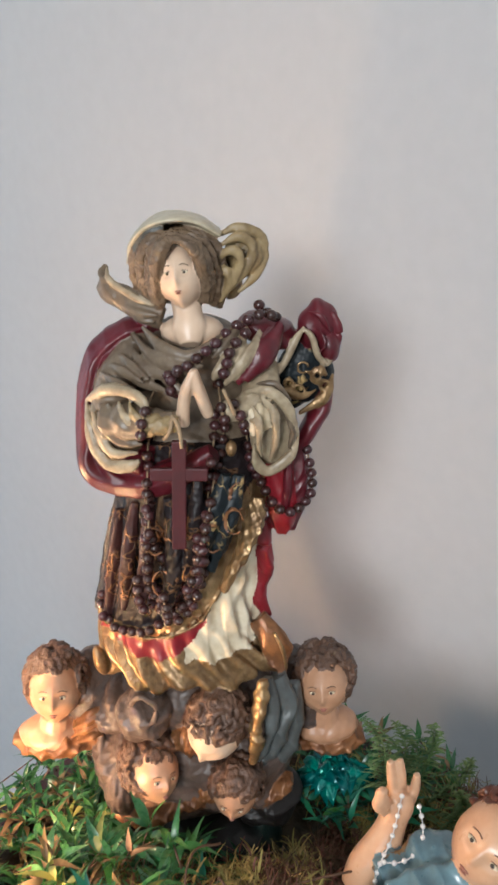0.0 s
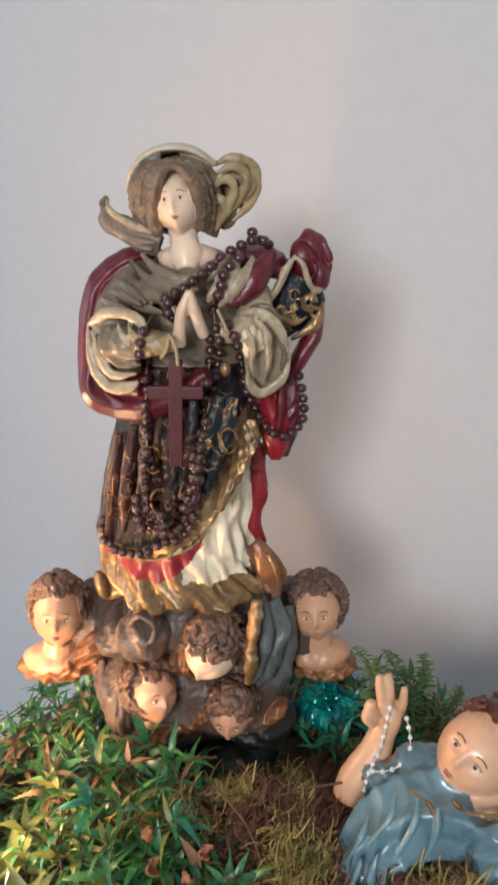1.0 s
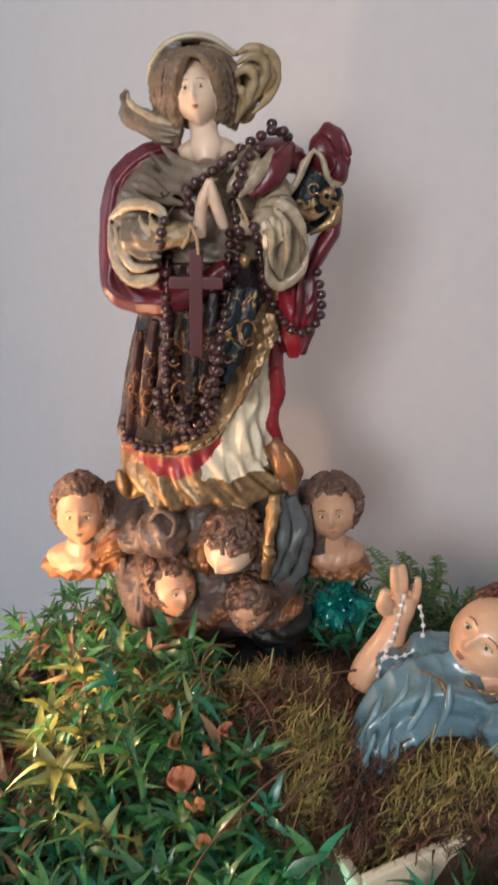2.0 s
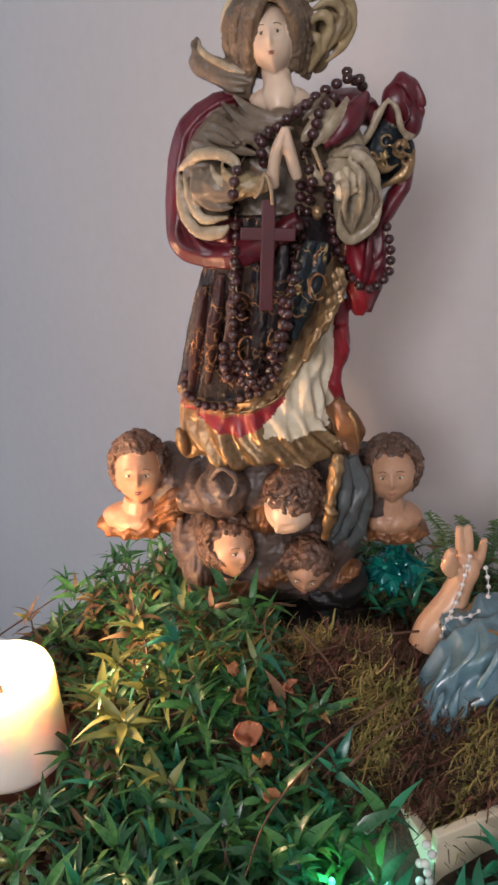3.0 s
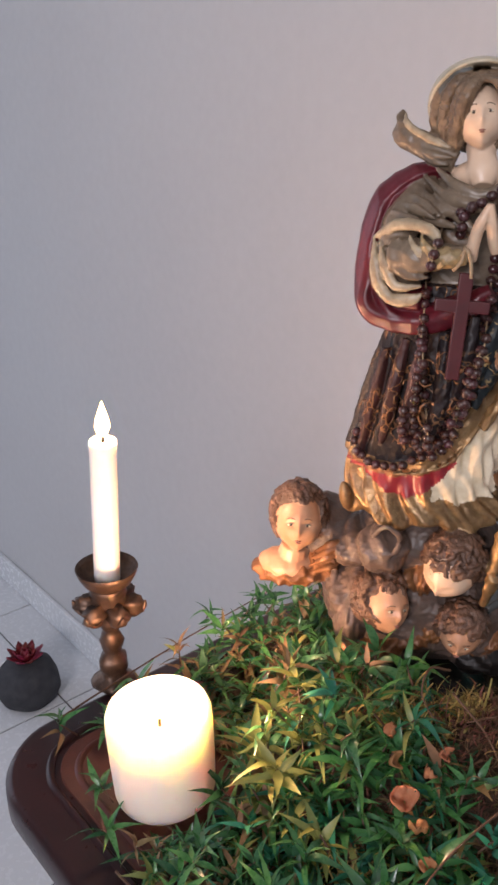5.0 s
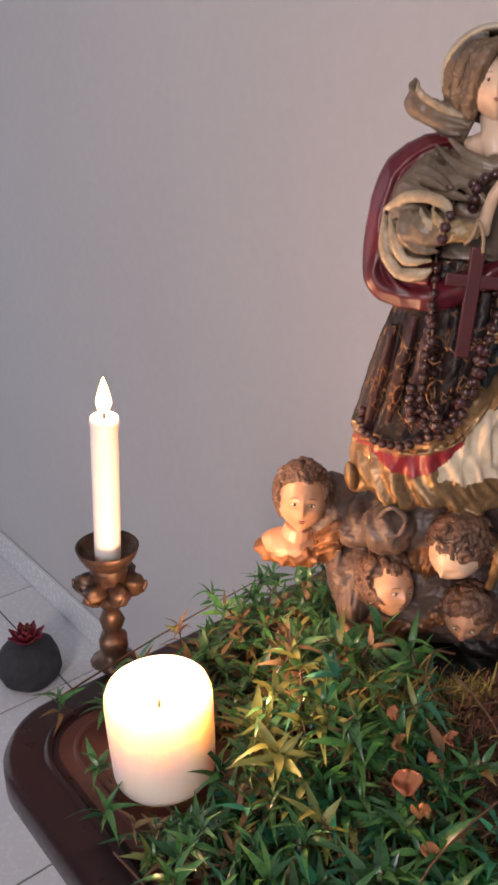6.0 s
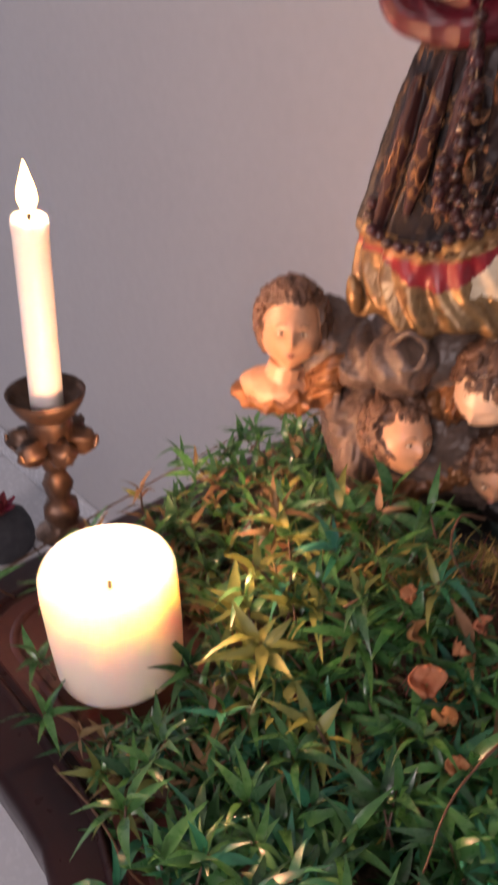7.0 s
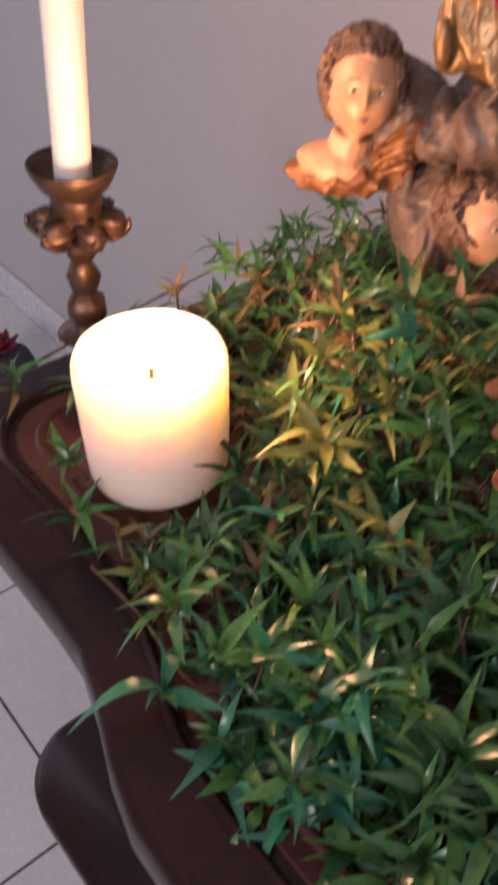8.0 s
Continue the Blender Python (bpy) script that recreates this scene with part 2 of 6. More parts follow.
def table_outline(inset, n_corner=10, n_edge=40):
    """The top's outline: rounded front corners and a gently waved front edge."""
    pts = []
    l, r, f, b = T_LEFT + inset, T_RIGHT - inset, T_FRONT + inset, T_BACK - inset
    rad = 0.062 - inset * 0.6
    for k in range(n_corner + 1):
        a = math.pi + math.pi / 2 * k / n_corner
        pts.append((l + rad + rad * math.cos(a), f + rad + rad * math.sin(a)))
    for k in range(1, n_edge):
        pts.append((l + rad + (r - l - 2 * rad) * k / n_edge, f))
    for k in range(n_corner + 1):
        a = 1.5 * math.pi + math.pi / 2 * k / n_corner
        pts.append((r - rad + rad * math.cos(a), f + rad + rad * math.sin(a)))
    pts += [(r, b), (l, b)]
    waved = []
    for x, y in pts:
        k = max(0.0, min(1.0, (-0.25 - x) / 0.1)) if x < 0 else max(0.0, min(1.0, (x - 0.34) / 0.1))
        k = k * k * (3 - 2 * k)
        waved.append((x, y + 0.027 * k * max(0.0, min(1.0, (0.3 - y) / 0.25))))
    return waved


def slab(bm, steps, mat=0):
    """Stacked outlines: rows (inset, height)."""
    skin(bm, [[(x, y, z) for x, y in table_outline(i)] for i, z in steps], mat)


table = thing("console_table", "dark red-brown polished wooden console table with rounded corners", "console table")
table.matrix_world = ROOM
bm = bmesh.new()
slab(bm, [(0.012, -0.038), (0.003, -0.034), (0.0, -0.026), (0.0, -0.006), (0.002, -0.0015), (0.0055, 0.0)])
for v in bm.verts:
    v.co.z += TABLE_Z
part("tabletop", bm, DARK_WOOD, table)
for a, b, h, mat, lab in ((0.026, 0.030, 0.0035, DARK_WOOD, ""), (0.045, 0.050, 0.003, RED_WOOD, "red-brown moulding"), (0.075, 0.079, 0.003, RED_WOOD, "red-brown moulding")):
    bm = bmesh.new()
    out, inn = table_outline(a), table_outline(b + 0.002)
    mid1, mid2 = table_outline(a + 0.002), table_outline(b)
    skin(bm, [[(x, y, TABLE_Z + 0.0002) for x, y in out], [(x, y, TABLE_Z + h) for x, y in mid1], [(x, y, TABLE_Z + h) for x, y in mid2],
              [(x, y, TABLE_Z + 0.0002) for x, y in inn]], caps=False)
    part("moulding", bm, mat, table, lab)
bm = bmesh.new()
skin(bm, [[(x, y, TABLE_Z + 0.0003) for x, y in table_outline(0.036)], [(x, y, TABLE_Z + 0.0012) for x, y in table_outline(0.037)]])
part("inlay_panel", bm, RED_WOOD, table, "red-brown inlaid panel", smooth=False)
bm = bmesh.new()
slab(bm, [(0.085, 0.665), (0.08, 0.67), (0.08, 0.7115)])
part("apron", bm, DARK_WOOD, table)
bm = bmesh.new()
slab(bm, [(0.012, 0.335), (0.0, 0.342), (0.0, 0.358), (0.006, 0.364)])
part("lower_shelf", bm, DARK_WOOD, table)
for x in (T_LEFT + 0.15, T_RIGHT - 0.15):
    for y in (T_FRONT + 0.16, T_BACK - 0.06):
        bm = bmesh.new()
        lathe(bm, [(0.022, 0.001), (0.024, 0.02), (0.016, 0.05), (0.02, 0.2), (0.028, 0.33), (0.02, 0.36), (0.026, 0.5), (0.018, 0.6), (0.028, 0.66)], 16, at=(x, y, 0))
        part("leg", bm, DARK_WOOD, table)


# ---- candles ----
def flame_mesh(height, width):
    bm = bmesh.new()
    lathe(bm, [(width * k, height * z) for k, z in ((0.25, 0.0), (0.7, 0.08), (1.0, 0.25), (0.9, 0.42), (0.6, 0.65), (0.28, 0.85), (0.05, 1.0))], 16)
    return bm


pillar = thing("pillar_candle", "thick white pillar candle burning in a melted hollow", "candle")
pillar.matrix_world = pose(-0.221, 0.354, TABLE_Z + 0.011, 0, -2, 0)
bm = bmesh.new()
lathe(bm, [(0.0325, 0.0), (0.0345, 0.0015), (0.0354, 0.005), (0.0362, 0.03), (0.0366, 0.058), (0.0362, 0.066), (0.0345, 0.0705), (0.032, 0.0725), (0.0305, 0.0725),
           (0.0288, 0.0695), (0.0262, 0.0625), (0.022, 0.0575), (0.014, 0.0555), (0.008, 0.055), (0.002, 0.055)], 48, wob=lambda a, z: 1 + 0.008 * math.sin(3 * a + 60 * z))
part("wax", bm, WAX, pillar, "cream-white wax glowing round the flame")
bm = bmesh.new()
tube(bm, [(0, 0, 0.0545, 0.0011, 0.0011), (0.0003, 0, 0.0605, 0.001, 0.001), (0.0015, 0, 0.0665, 0.0008, 0.0008)], 8)
part("wick", bm, WICK, pillar)
ob = part("flame", flame_mesh(0.027, 0.0058), FLAME, pillar, "yellow-white candle flame")
ob.location = (0.001, 0, 0.0625)

stick = thing("candlestick", "aged copper candlestick with a leafy collar, standing at the table's edge", "candlestick")
stick.matrix_world = pose(-0.297, 0.470, TABLE_Z + 0.001)
bm = bmesh.new()
lathe(bm, [(0.002, 0.094), (0.012, 0.094), (0.0145, 0.096), (0.0195, 0.1), (0.0232, 0.1065), (0.0252, 0.1125), (0.0246, 0.1132), (0.0225, 0.108), (0.0185, 0.103), (0.0125, 0.1005), (0.002, 0.1)], 32)
part("drip_cup", bm, BRASS, stick, "dark copper drip cup")
bm = bmesh.new()
lathe(bm, [(0.0095, 0.072), (0.0135, 0.078), (0.0145, 0.083), (0.0135, 0.0865), (0.015, 0.089), (0.0135, 0.0915), (0.0145, 0.0935), (0.012, 0.0955)], 24)
part("socket", bm, BRASS, stick, "ringed copper socket")
for k in range(6):
    bm = bmesh.new()
    blob(bm, (0.0185, 0, 0.077), (0.0105, 0.0085, 0.008), n=12, m=8, shape=lambda u: 1 + 0.22 * math.sin(5 * math.atan2(u.y, u.z)))
    tube(bm, [(0.014, 0, 0.07, 0.005, 0.002), (0.021, 0, 0.07, 0.007, 0.002), (0.028, 0, 0.075, 0.004, 0.002), (0.0295, 0, 0.081, 0.001, 0.001)], 8)
    leaf_ob = part("collar_leaf", bm, BRASS, stick)
    leaf_ob.rotation_euler = (0, 0, radians(60 * k + 10))
bm = bmesh.new()
lathe(bm, [(0.0185, 0.0), (0.0185, 0.003), (0.016, 0.006), (0.012, 0.009), (0.0095, 0.013), (0.013, 0.019), (0.0115, 0.026), (0.0065, 0.031), (0.0085, 0.037), (0.0098, 0.043), (0.0075, 0.05),
           (0.0055, 0.053), (0.009, 0.058), (0.0092, 0.064), (0.0062, 0.069), (0.012, 0.0725), (0.002, 0.074)], 20, wob=lambda a, z: 1 + 0.09 * math.sin(4 * a + z * 160))
part("stem", bm, BRASS, stick, "turned copper stem and foot")

taper = thing("taper_candle", "slim white taper candle burning in a candlestick", "candle")
taper.matrix_world = pose(-0.297, 0.470, TABLE_Z + 0.102, 0, 2.0, 0)
bm = bmesh.new()
lathe(bm, [(0.0098, 0.0), (0.0104, 0.002), (0.0105, 0.06), (0.0105, 0.112), (0.011, 0.118), (0.0103, 0.1215), (0.0085, 0.1228), (0.006, 0.121), (0.001, 0.12)], 28,
      wob=lambda a, z: 1 + 0.01 * math.sin(2 * a + 40 * z))
part("wax", bm, TAPER_WAX, taper)
bm = bmesh.new()
tube(bm, [(0, 0, 0.119, 0.001, 0.001), (0.0005, 0, 0.125, 0.001, 0.001), (0.001, 0, 0.13, 0.0008, 0.0008)], 8)
part("wick", bm, WICK, taper)
ob = part("flame", flame_mesh(0.027, 0.0058), FLAME, taper, "yellow-white candle flame")
ob.location = (0, 0, 0.1255)

lamp("pillar_flame_light", "POINT", 2.7, (1.0, 0.60, 0.32), pose(-0.22, 0.354, TABLE_Z + 0.100), 0.008)
lamp("taper_flame_light", "POINT", 3.0, (1.0, 0.60, 0.32), pose(-0.290, 0.470, TABLE_Z + 0.245), 0.008)

# ---- the painted statue: one mesh, several paints ----
def scrollwork(name, ground, gold):
    """Dark brocade paint with raised gilt scrolls."""
    m = material(name, ground, tuple(c * 0.5 for c in ground), 0.42, scale=40, fine=300, bump=0.0, spec=0.25)
    nt = m.node_tree
    n, link = nt.nodes, nt.links.new
    b = n["Principled BSDF"]
    tc, warp, vor = n.new("ShaderNodeTexCoord"), n.new("ShaderNodeTexNoise"), n.new("ShaderNodeTexVoronoi")
    warp.inputs["Scale"].default_value, vor.inputs["Scale"].default_value = 75, 70
    vor.feature = "DISTANCE_TO_EDGE"
    mixv = n.new("ShaderNodeMix")
    mixv.data_type = "VECTOR"
    mixv.inputs[0].default_value = 0.035
    link(tc.outputs["Object"], warp.inputs["Vector"])
    link(tc.outputs["Object"], mixv.inputs[4])
    link(warp.outputs["Color"], mixv.inputs[5])
    link(mixv.outputs[1], vor.inputs["Vector"])
    edge, gate, mul = n.new("ShaderNodeMapRange"), n.new("ShaderNodeTexNoise"), n.new("ShaderNodeMath")
    edge.inputs["From Min"].default_value, edge.inputs["From Max"].default_value = 0.075, 0.035
    gate.inputs["Scale"].default_value = 38
    link(vor.outputs["Distance"], edge.inputs["Value"])
    link(tc.outputs["Object"], gate.inputs["Vector"])
    g2 = n.new("ShaderNodeMapRange")
    g2.inputs["From Min"].default_value, g2.inputs["From Max"].default_value = 0.50, 0.56
    link(gate.outputs["Fac"], g2.inputs["Value"])
    mul.operation = "MULTIPLY"
    link(edge.outputs["Result"], mul.inputs[0])
    link(g2.outputs["Result"], mul.inputs[1])
    col = n.new("ShaderNodeMix")
    col.data_type = "RGBA"
    old = b.inputs["Base Color"].links[0].from_socket
    link(mul.outputs[0], col.inputs[0])
    link(old, col.inputs[6])
    col.inputs[7].default_value = (*gold, 1)
    link(col.outputs[2], b.inputs["Base Color"])
    met = n.new("ShaderNodeMath")
    met.operation = "MULTIPLY"
    met.inputs[1].default_value = 0.6
    link(mul.outputs[0], met.inputs[0])
    link(met.outputs[0], b.inputs["Metallic"])
    bp = n.new("ShaderNodeBump")
    bp.inputs["Strength"].default_value, bp.inputs["Distance"].default_value = 0.7, 0.0012
    link(mul.outputs[0], bp.inputs["Height"])
    link(bp.outputs["Normal"], b.inputs["Normal"])
    return m


FLESH, HAIR, TAUPE, CREAM_AND_HIGHLIGHT, MAROON, GOWN, GOLD, SKIRT, RED, CLOUD, WARM, SHADED_PLINTH, BLUE, GREEN, EYE_PAINT, SCARF, COPPER, LIP, MANE, IVORY_VEIL, ROSE = range(21)
STATUE_PAINTS = [
    material("pale_flesh_paint", (0.70, 0.52, 0.38), (0.58, 0.38, 0.25), 0.35, scale=25, fine=180, bump=0.03, mix=0.3),
    material("hair_paint", (0.15, 0.078, 0.048), (0.065, 0.035, 0.023), 0.45, scale=90, fine=500, bump=0.5),
    material("taupe_paint", (0.20, 0.148, 0.100), (0.085, 0.058, 0.038), 0.36, scale=40, fine=260, bump=0.12),
    material("cream_cloth_and_highlight_paint", (0.43, 0.345, 0.23), (0.21, 0.152, 0.095), 0.36, scale=60, fine=240, bump=0.12),
    material("maroon_paint", (0.13, 0.010, 0.018), (0.06, 0.007, 0.011), 0.36, scale=35, fine=240, bump=0.08),
    scrollwork("brocade_paint", (0.016, 0.010, 0.011), (0.22, 0.115, 0.06)),
    material("gilt_paint", (0.34, 0.215, 0.10), (0.13, 0.072, 0.036), 0.32, metal=0.5, scale=70, fine=300, bump=0.4),
    material("ivory_paint", (0.80, 0.71, 0.55), (0.56, 0.44, 0.28), 0.36, scale=40, fine=240, bump=0.06),
    material("red_lining_paint", (0.25, 0.014, 0.022), (0.15, 0.010, 0.015), 0.34, scale=40, fine=240, bump=0.06),
    material("cloud_paint", (0.13, 0.085, 0.065), (0.065, 0.05, 0.045), 0.42, scale=50, fine=260, bump=0.2),
    material("warm_flesh_paint", (0.54, 0.305, 0.185), (0.38, 0.185, 0.10), 0.36, scale=30, fine=200, bump=0.05, mix=0.35),
    material("black_base_shadow_paint", (0.012, 0.009, 0.008), rough=0.5, scale=50, fine=260),
    material("blue_grey_paint", (0.11, 0.125, 0.125), (0.06, 0.06, 0.055), 0.4, scale=40, fine=240, bump=0.1),
    scrollwork("green_brocade_paint", (0.016, 0.022, 0.026), (0.55, 0.38, 0.17)),
    material("eye_paint", (0.05, 0.03, 0.02), rough=0.3),
    material("olive_scarf_paint", (0.36, 0.265, 0.135), (0.16, 0.105, 0.05), 0.4, scale=60, fine=260, bump=0.3),
    material("copper_wing_paint", (0.30, 0.13, 0.05), (0.13, 0.05, 0.022), 0.38, metal=0.25, scale=60, fine=260, bump=0.3),
    material("lip_paint", (0.42, 0.17, 0.12), rough=0.4, scale=60, fine=300),
    material("light_hair_paint", (0.20, 0.135, 0.082), (0.09, 0.056, 0.034), 0.42, scale=80, fine=420, bump=0.4),
    material("ivory_veil_paint", (0.62, 0.55, 0.42), (0.38, 0.31, 0.20), 0.36, scale=40, fine=240, bump=0.08),
    scrollwork("rose_brocade_paint", (0.055, 0.020, 0.018), (0.24, 0.12, 0.06)),
]
STATUE_BASE = Vector((-0.055, 0.5, 0.76))


def sculpted(bm, extra, voxel, steps=3):
    """Melts the overlapping forms of bm into one carved skin that keeps their paints, and adds the fine painted marks."""
    tree = BVHTree.FromBMesh(bm)
    bm.faces.ensure_lookup_table()
    paints = [f.material_index for f in bm.faces]
    raw = bpy.data.meshes.new("raw")
    bm.to_mesh(raw)
    bm.free()
    ob = new("raw", raw)
    mod = ob.modifiers.new("melt", "REMESH")
    mod.mode, mod.voxel_size, mod.adaptivity = "VOXEL", voxel, 0.0
    soft = ob.modifiers.new("soften", "SMOOTH")
    soft.factor, soft.iterations = 0.5, steps
    deps = bpy.context.evaluated_depsgraph_get()
    done = bpy.data.meshes.new_from_object(ob.evaluated_get(deps))
    bpy.data.objects.remove(ob)
    bpy.data.meshes.remove(raw)
    done.materials.clear()
    out = bmesh.new()
    out.from_mesh(done)
    bpy.data.meshes.remove(done)
    for f in out.faces:
        k = tree.find_nearest(f.calc_center_median())[2]
        f.material_index = paints[k] if k is not None else 0
    # carved folds, strands and tool marks, each paint with its own run
    out.normal_update()

    def ridge(t):
        return 0.64 - abs(math.sin(t))
    for v in out.verts:
        p, k = v.co, v.link_faces[0].material_index
        d = 0.0
        if k in (HAIR, MANE):
            d = 0.0006 * ridge(p.x * 560 + p.z * 220 + 8 * noise.noise(p * 85)) + 0.0005 * noise.noise(p * 260)
        elif k == TAUPE:
            d = 0.0004 * ridge((p.x * 0.55 + p.z * 0.85) * 330 + 4.5 * noise.noise(p * 42)) + 0.0002 * noise.noise(p * 300)
        elif k in (CREAM_AND_HIGHLIGHT, SCARF):
            d = 0.0003 * ridge((p.x * 0.8 - p.z * 0.6) * 420 + 5 * noise.noise(p * 48)) + 0.0002 * noise.noise(p * 300)
        elif k in (MAROON, RED):
            d = 0.0006 * ridge(p.x * 170 + p.z * 60 + 3 * noise.noise(p * 22)) + 0.0001 * noise.noise(p * 260)
        elif k == SKIRT:
            d = 0.0016 * ridge((p.x - 0.25 * p.z) * 190 + 2 * noise.noise(p * 22))
        elif k == BLUE:
            d = 0.0020 * ridge((p.x * 0.9 + p.z * 0.5) * 150 + 4 * noise.noise(p * 26))
        elif k in (GOLD, COPPER):
            d = 0.0009 * ridge((p.x + 0.1 * p.z) * 170 + 2.5 * noise.noise(p * 26)) + 0.0003 * noise.noise(p * 200)
        elif k in (GOWN, GREEN, ROSE):
            d = 0.0008 * ridge(p.x * 250 + 2.5 * noise.noise(p * 40)) + 0.0004 * noise.noise(p * 380)
        elif k == CLOUD:
            d = 0.0009 * noise.noise(p * 110) + 0.0005 * noise.noise(p * 300)
        elif k in (FLESH, WARM):
            d = 0.00015 * noise.noise(p * 200)
        v.co += v.normal * d
    tmp = bpy.data.meshes.new("tmp")
    extra.to_mesh(tmp)
    extra.free()
    out.from_mesh(tmp)
    bpy.data.meshes.remove(tmp)
    return out


def face_head(bm, c, r, yaw=0.0, pitch=0.0, lean=0.0, mat=0, eyes=True, fine=None):
    """A modelled head whose face looks along -y before it is turned."""
    def shape(u):
        front = max(0.0, -u.y)
        k = 1.0 - 0.14 * max(0.0, -u.z) ** 2 * min(1.0, abs(u.x) * 2.2)
        k += front * 0.17 * math.exp(-(u.x / 0.115) ** 2 - ((u.z + 0.15) / 0.15) ** 2)
        k += front * 0.05 * math.exp(-(u.x / 0.10) ** 2 - ((u.z - 0.12) / 0.22) ** 2)
        k -= front * 0.10 * math.exp(-((abs(u.x) - 0.36) / 0.18) ** 2 - ((u.z - 0.06) / 0.10) ** 2)
        k += front * 0.035 * math.exp(-((abs(u.x) - 0.34) / 0.2) ** 2 - ((u.z - 0.26) / 0.08) ** 2)
        k += front * 0.045 * math.exp(-(u.x / 0.19) ** 2 - ((u.z + 0.50) / 0.06) ** 2)
        k += front * 0.05 * math.exp(-(u.x / 0.22) ** 2 - ((u.z + 0.82) / 0.12) ** 2)
        return k
    blob(bm, c, r, mat, (pitch, lean, yaw), 40, 30, shape)
    if eyes:
        rot = Euler([radians(a) for a in (pitch, lean, yaw)]).to_matrix()
        for s in (-1, 1):
            p = Vector(c) + rot @ Vector((s * 0.36 * r[0], -0.868 * r[1], 0.05 * r[2]))
            blob(fine, p, (r[0] * 0.13, r[1] * 0.055, r[2] * 0.048), SKIRT, (pitch, lean, yaw), 12, 8)
            p = Vector(c) + rot @ Vector((s * 0.345 * r[0], -0.906 * r[1], 0.045 * r[2]))
            blob(fine, p, (r[0] * 0.062, r[1] * 0.035, r[2] * 0.044), EYE_PAINT, (pitch, lean, yaw), 10, 6)
            for z0, lift, w in ((0.25, 0.04, 0.018), (0.09, 0.03, 0.014)):
                rows = []
                for k in range(4):
                    q = s * (0.2 + 0.11 * k)
                    z = z0 + lift * math.sin(k / 3 * math.pi) - 0.04 * k / 3
                    y = -r[1] * (1.025 if z0 > 0.2 else 0.94) * math.sqrt(max(0.05, 1 - q * q - z * z))
                    rows.append((*(Vector(c) + rot @ Vector((q * r[0], y, z * r[2]))), r[0] * w, r[0] * w))
                tube(fine, rows, 6, HAIR, 2)
        for z, w in ((-0.47, 0.15), (-0.53, 0.12)):
            p = Vector(c) + rot @ Vector((0, -0.905 * r[1], z * r[2]))
            blob(fine, p, (r[0] * w, r[1] * 0.05, r[2] * 0.028), LIP, (pitch, lean, yaw), 10, 6)


def crease(m, run, amp):
    """Sharp-valleyed folds along a tube."""
    return lambda a, t: 1 + amp * (0.64 - abs(math.sin(m * a + run * t))) + 0.4 * amp * math.sin(3 * m * a - 2 * run * t)


def curls(bm, c, r, count, size, keep, rnd, mat=1):
    """Short carved locks over a scalp; keep(unit vector) says where hair grows."""
    made = 0
    while made < count:
        u = Vector((rnd.gauss(0, 1), rnd.gauss(0, 1), rnd.gauss(0, 1))).normalized()
        if not keep(u):
            continue
        made += 1
        p = Vector(c) + Vector((u.x * r[0], u.y * r[1], u.z * r[2]))
        t = u.cross(Vector((rnd.uniform(-1, 1), rnd.uniform(-1, 1), rnd.uniform(-1, 1)))).normalized()
        w = u.cross(t)
        s = size * rnd.uniform(0.8, 1.3)
        rows = []
        for k in range(5):
            a = k * 1.25
            rr = s * (1.0 - 0.16 * k)
            rows.append((*(p + u * (s * 0.25) + t * (rr * math.cos(a)) + w * (rr * math.sin(a))), s * (0.55 - 0.07 * k), s * (0.42 - 0.06 * k)))
        tube(bm, rows, 7, mat, 2)


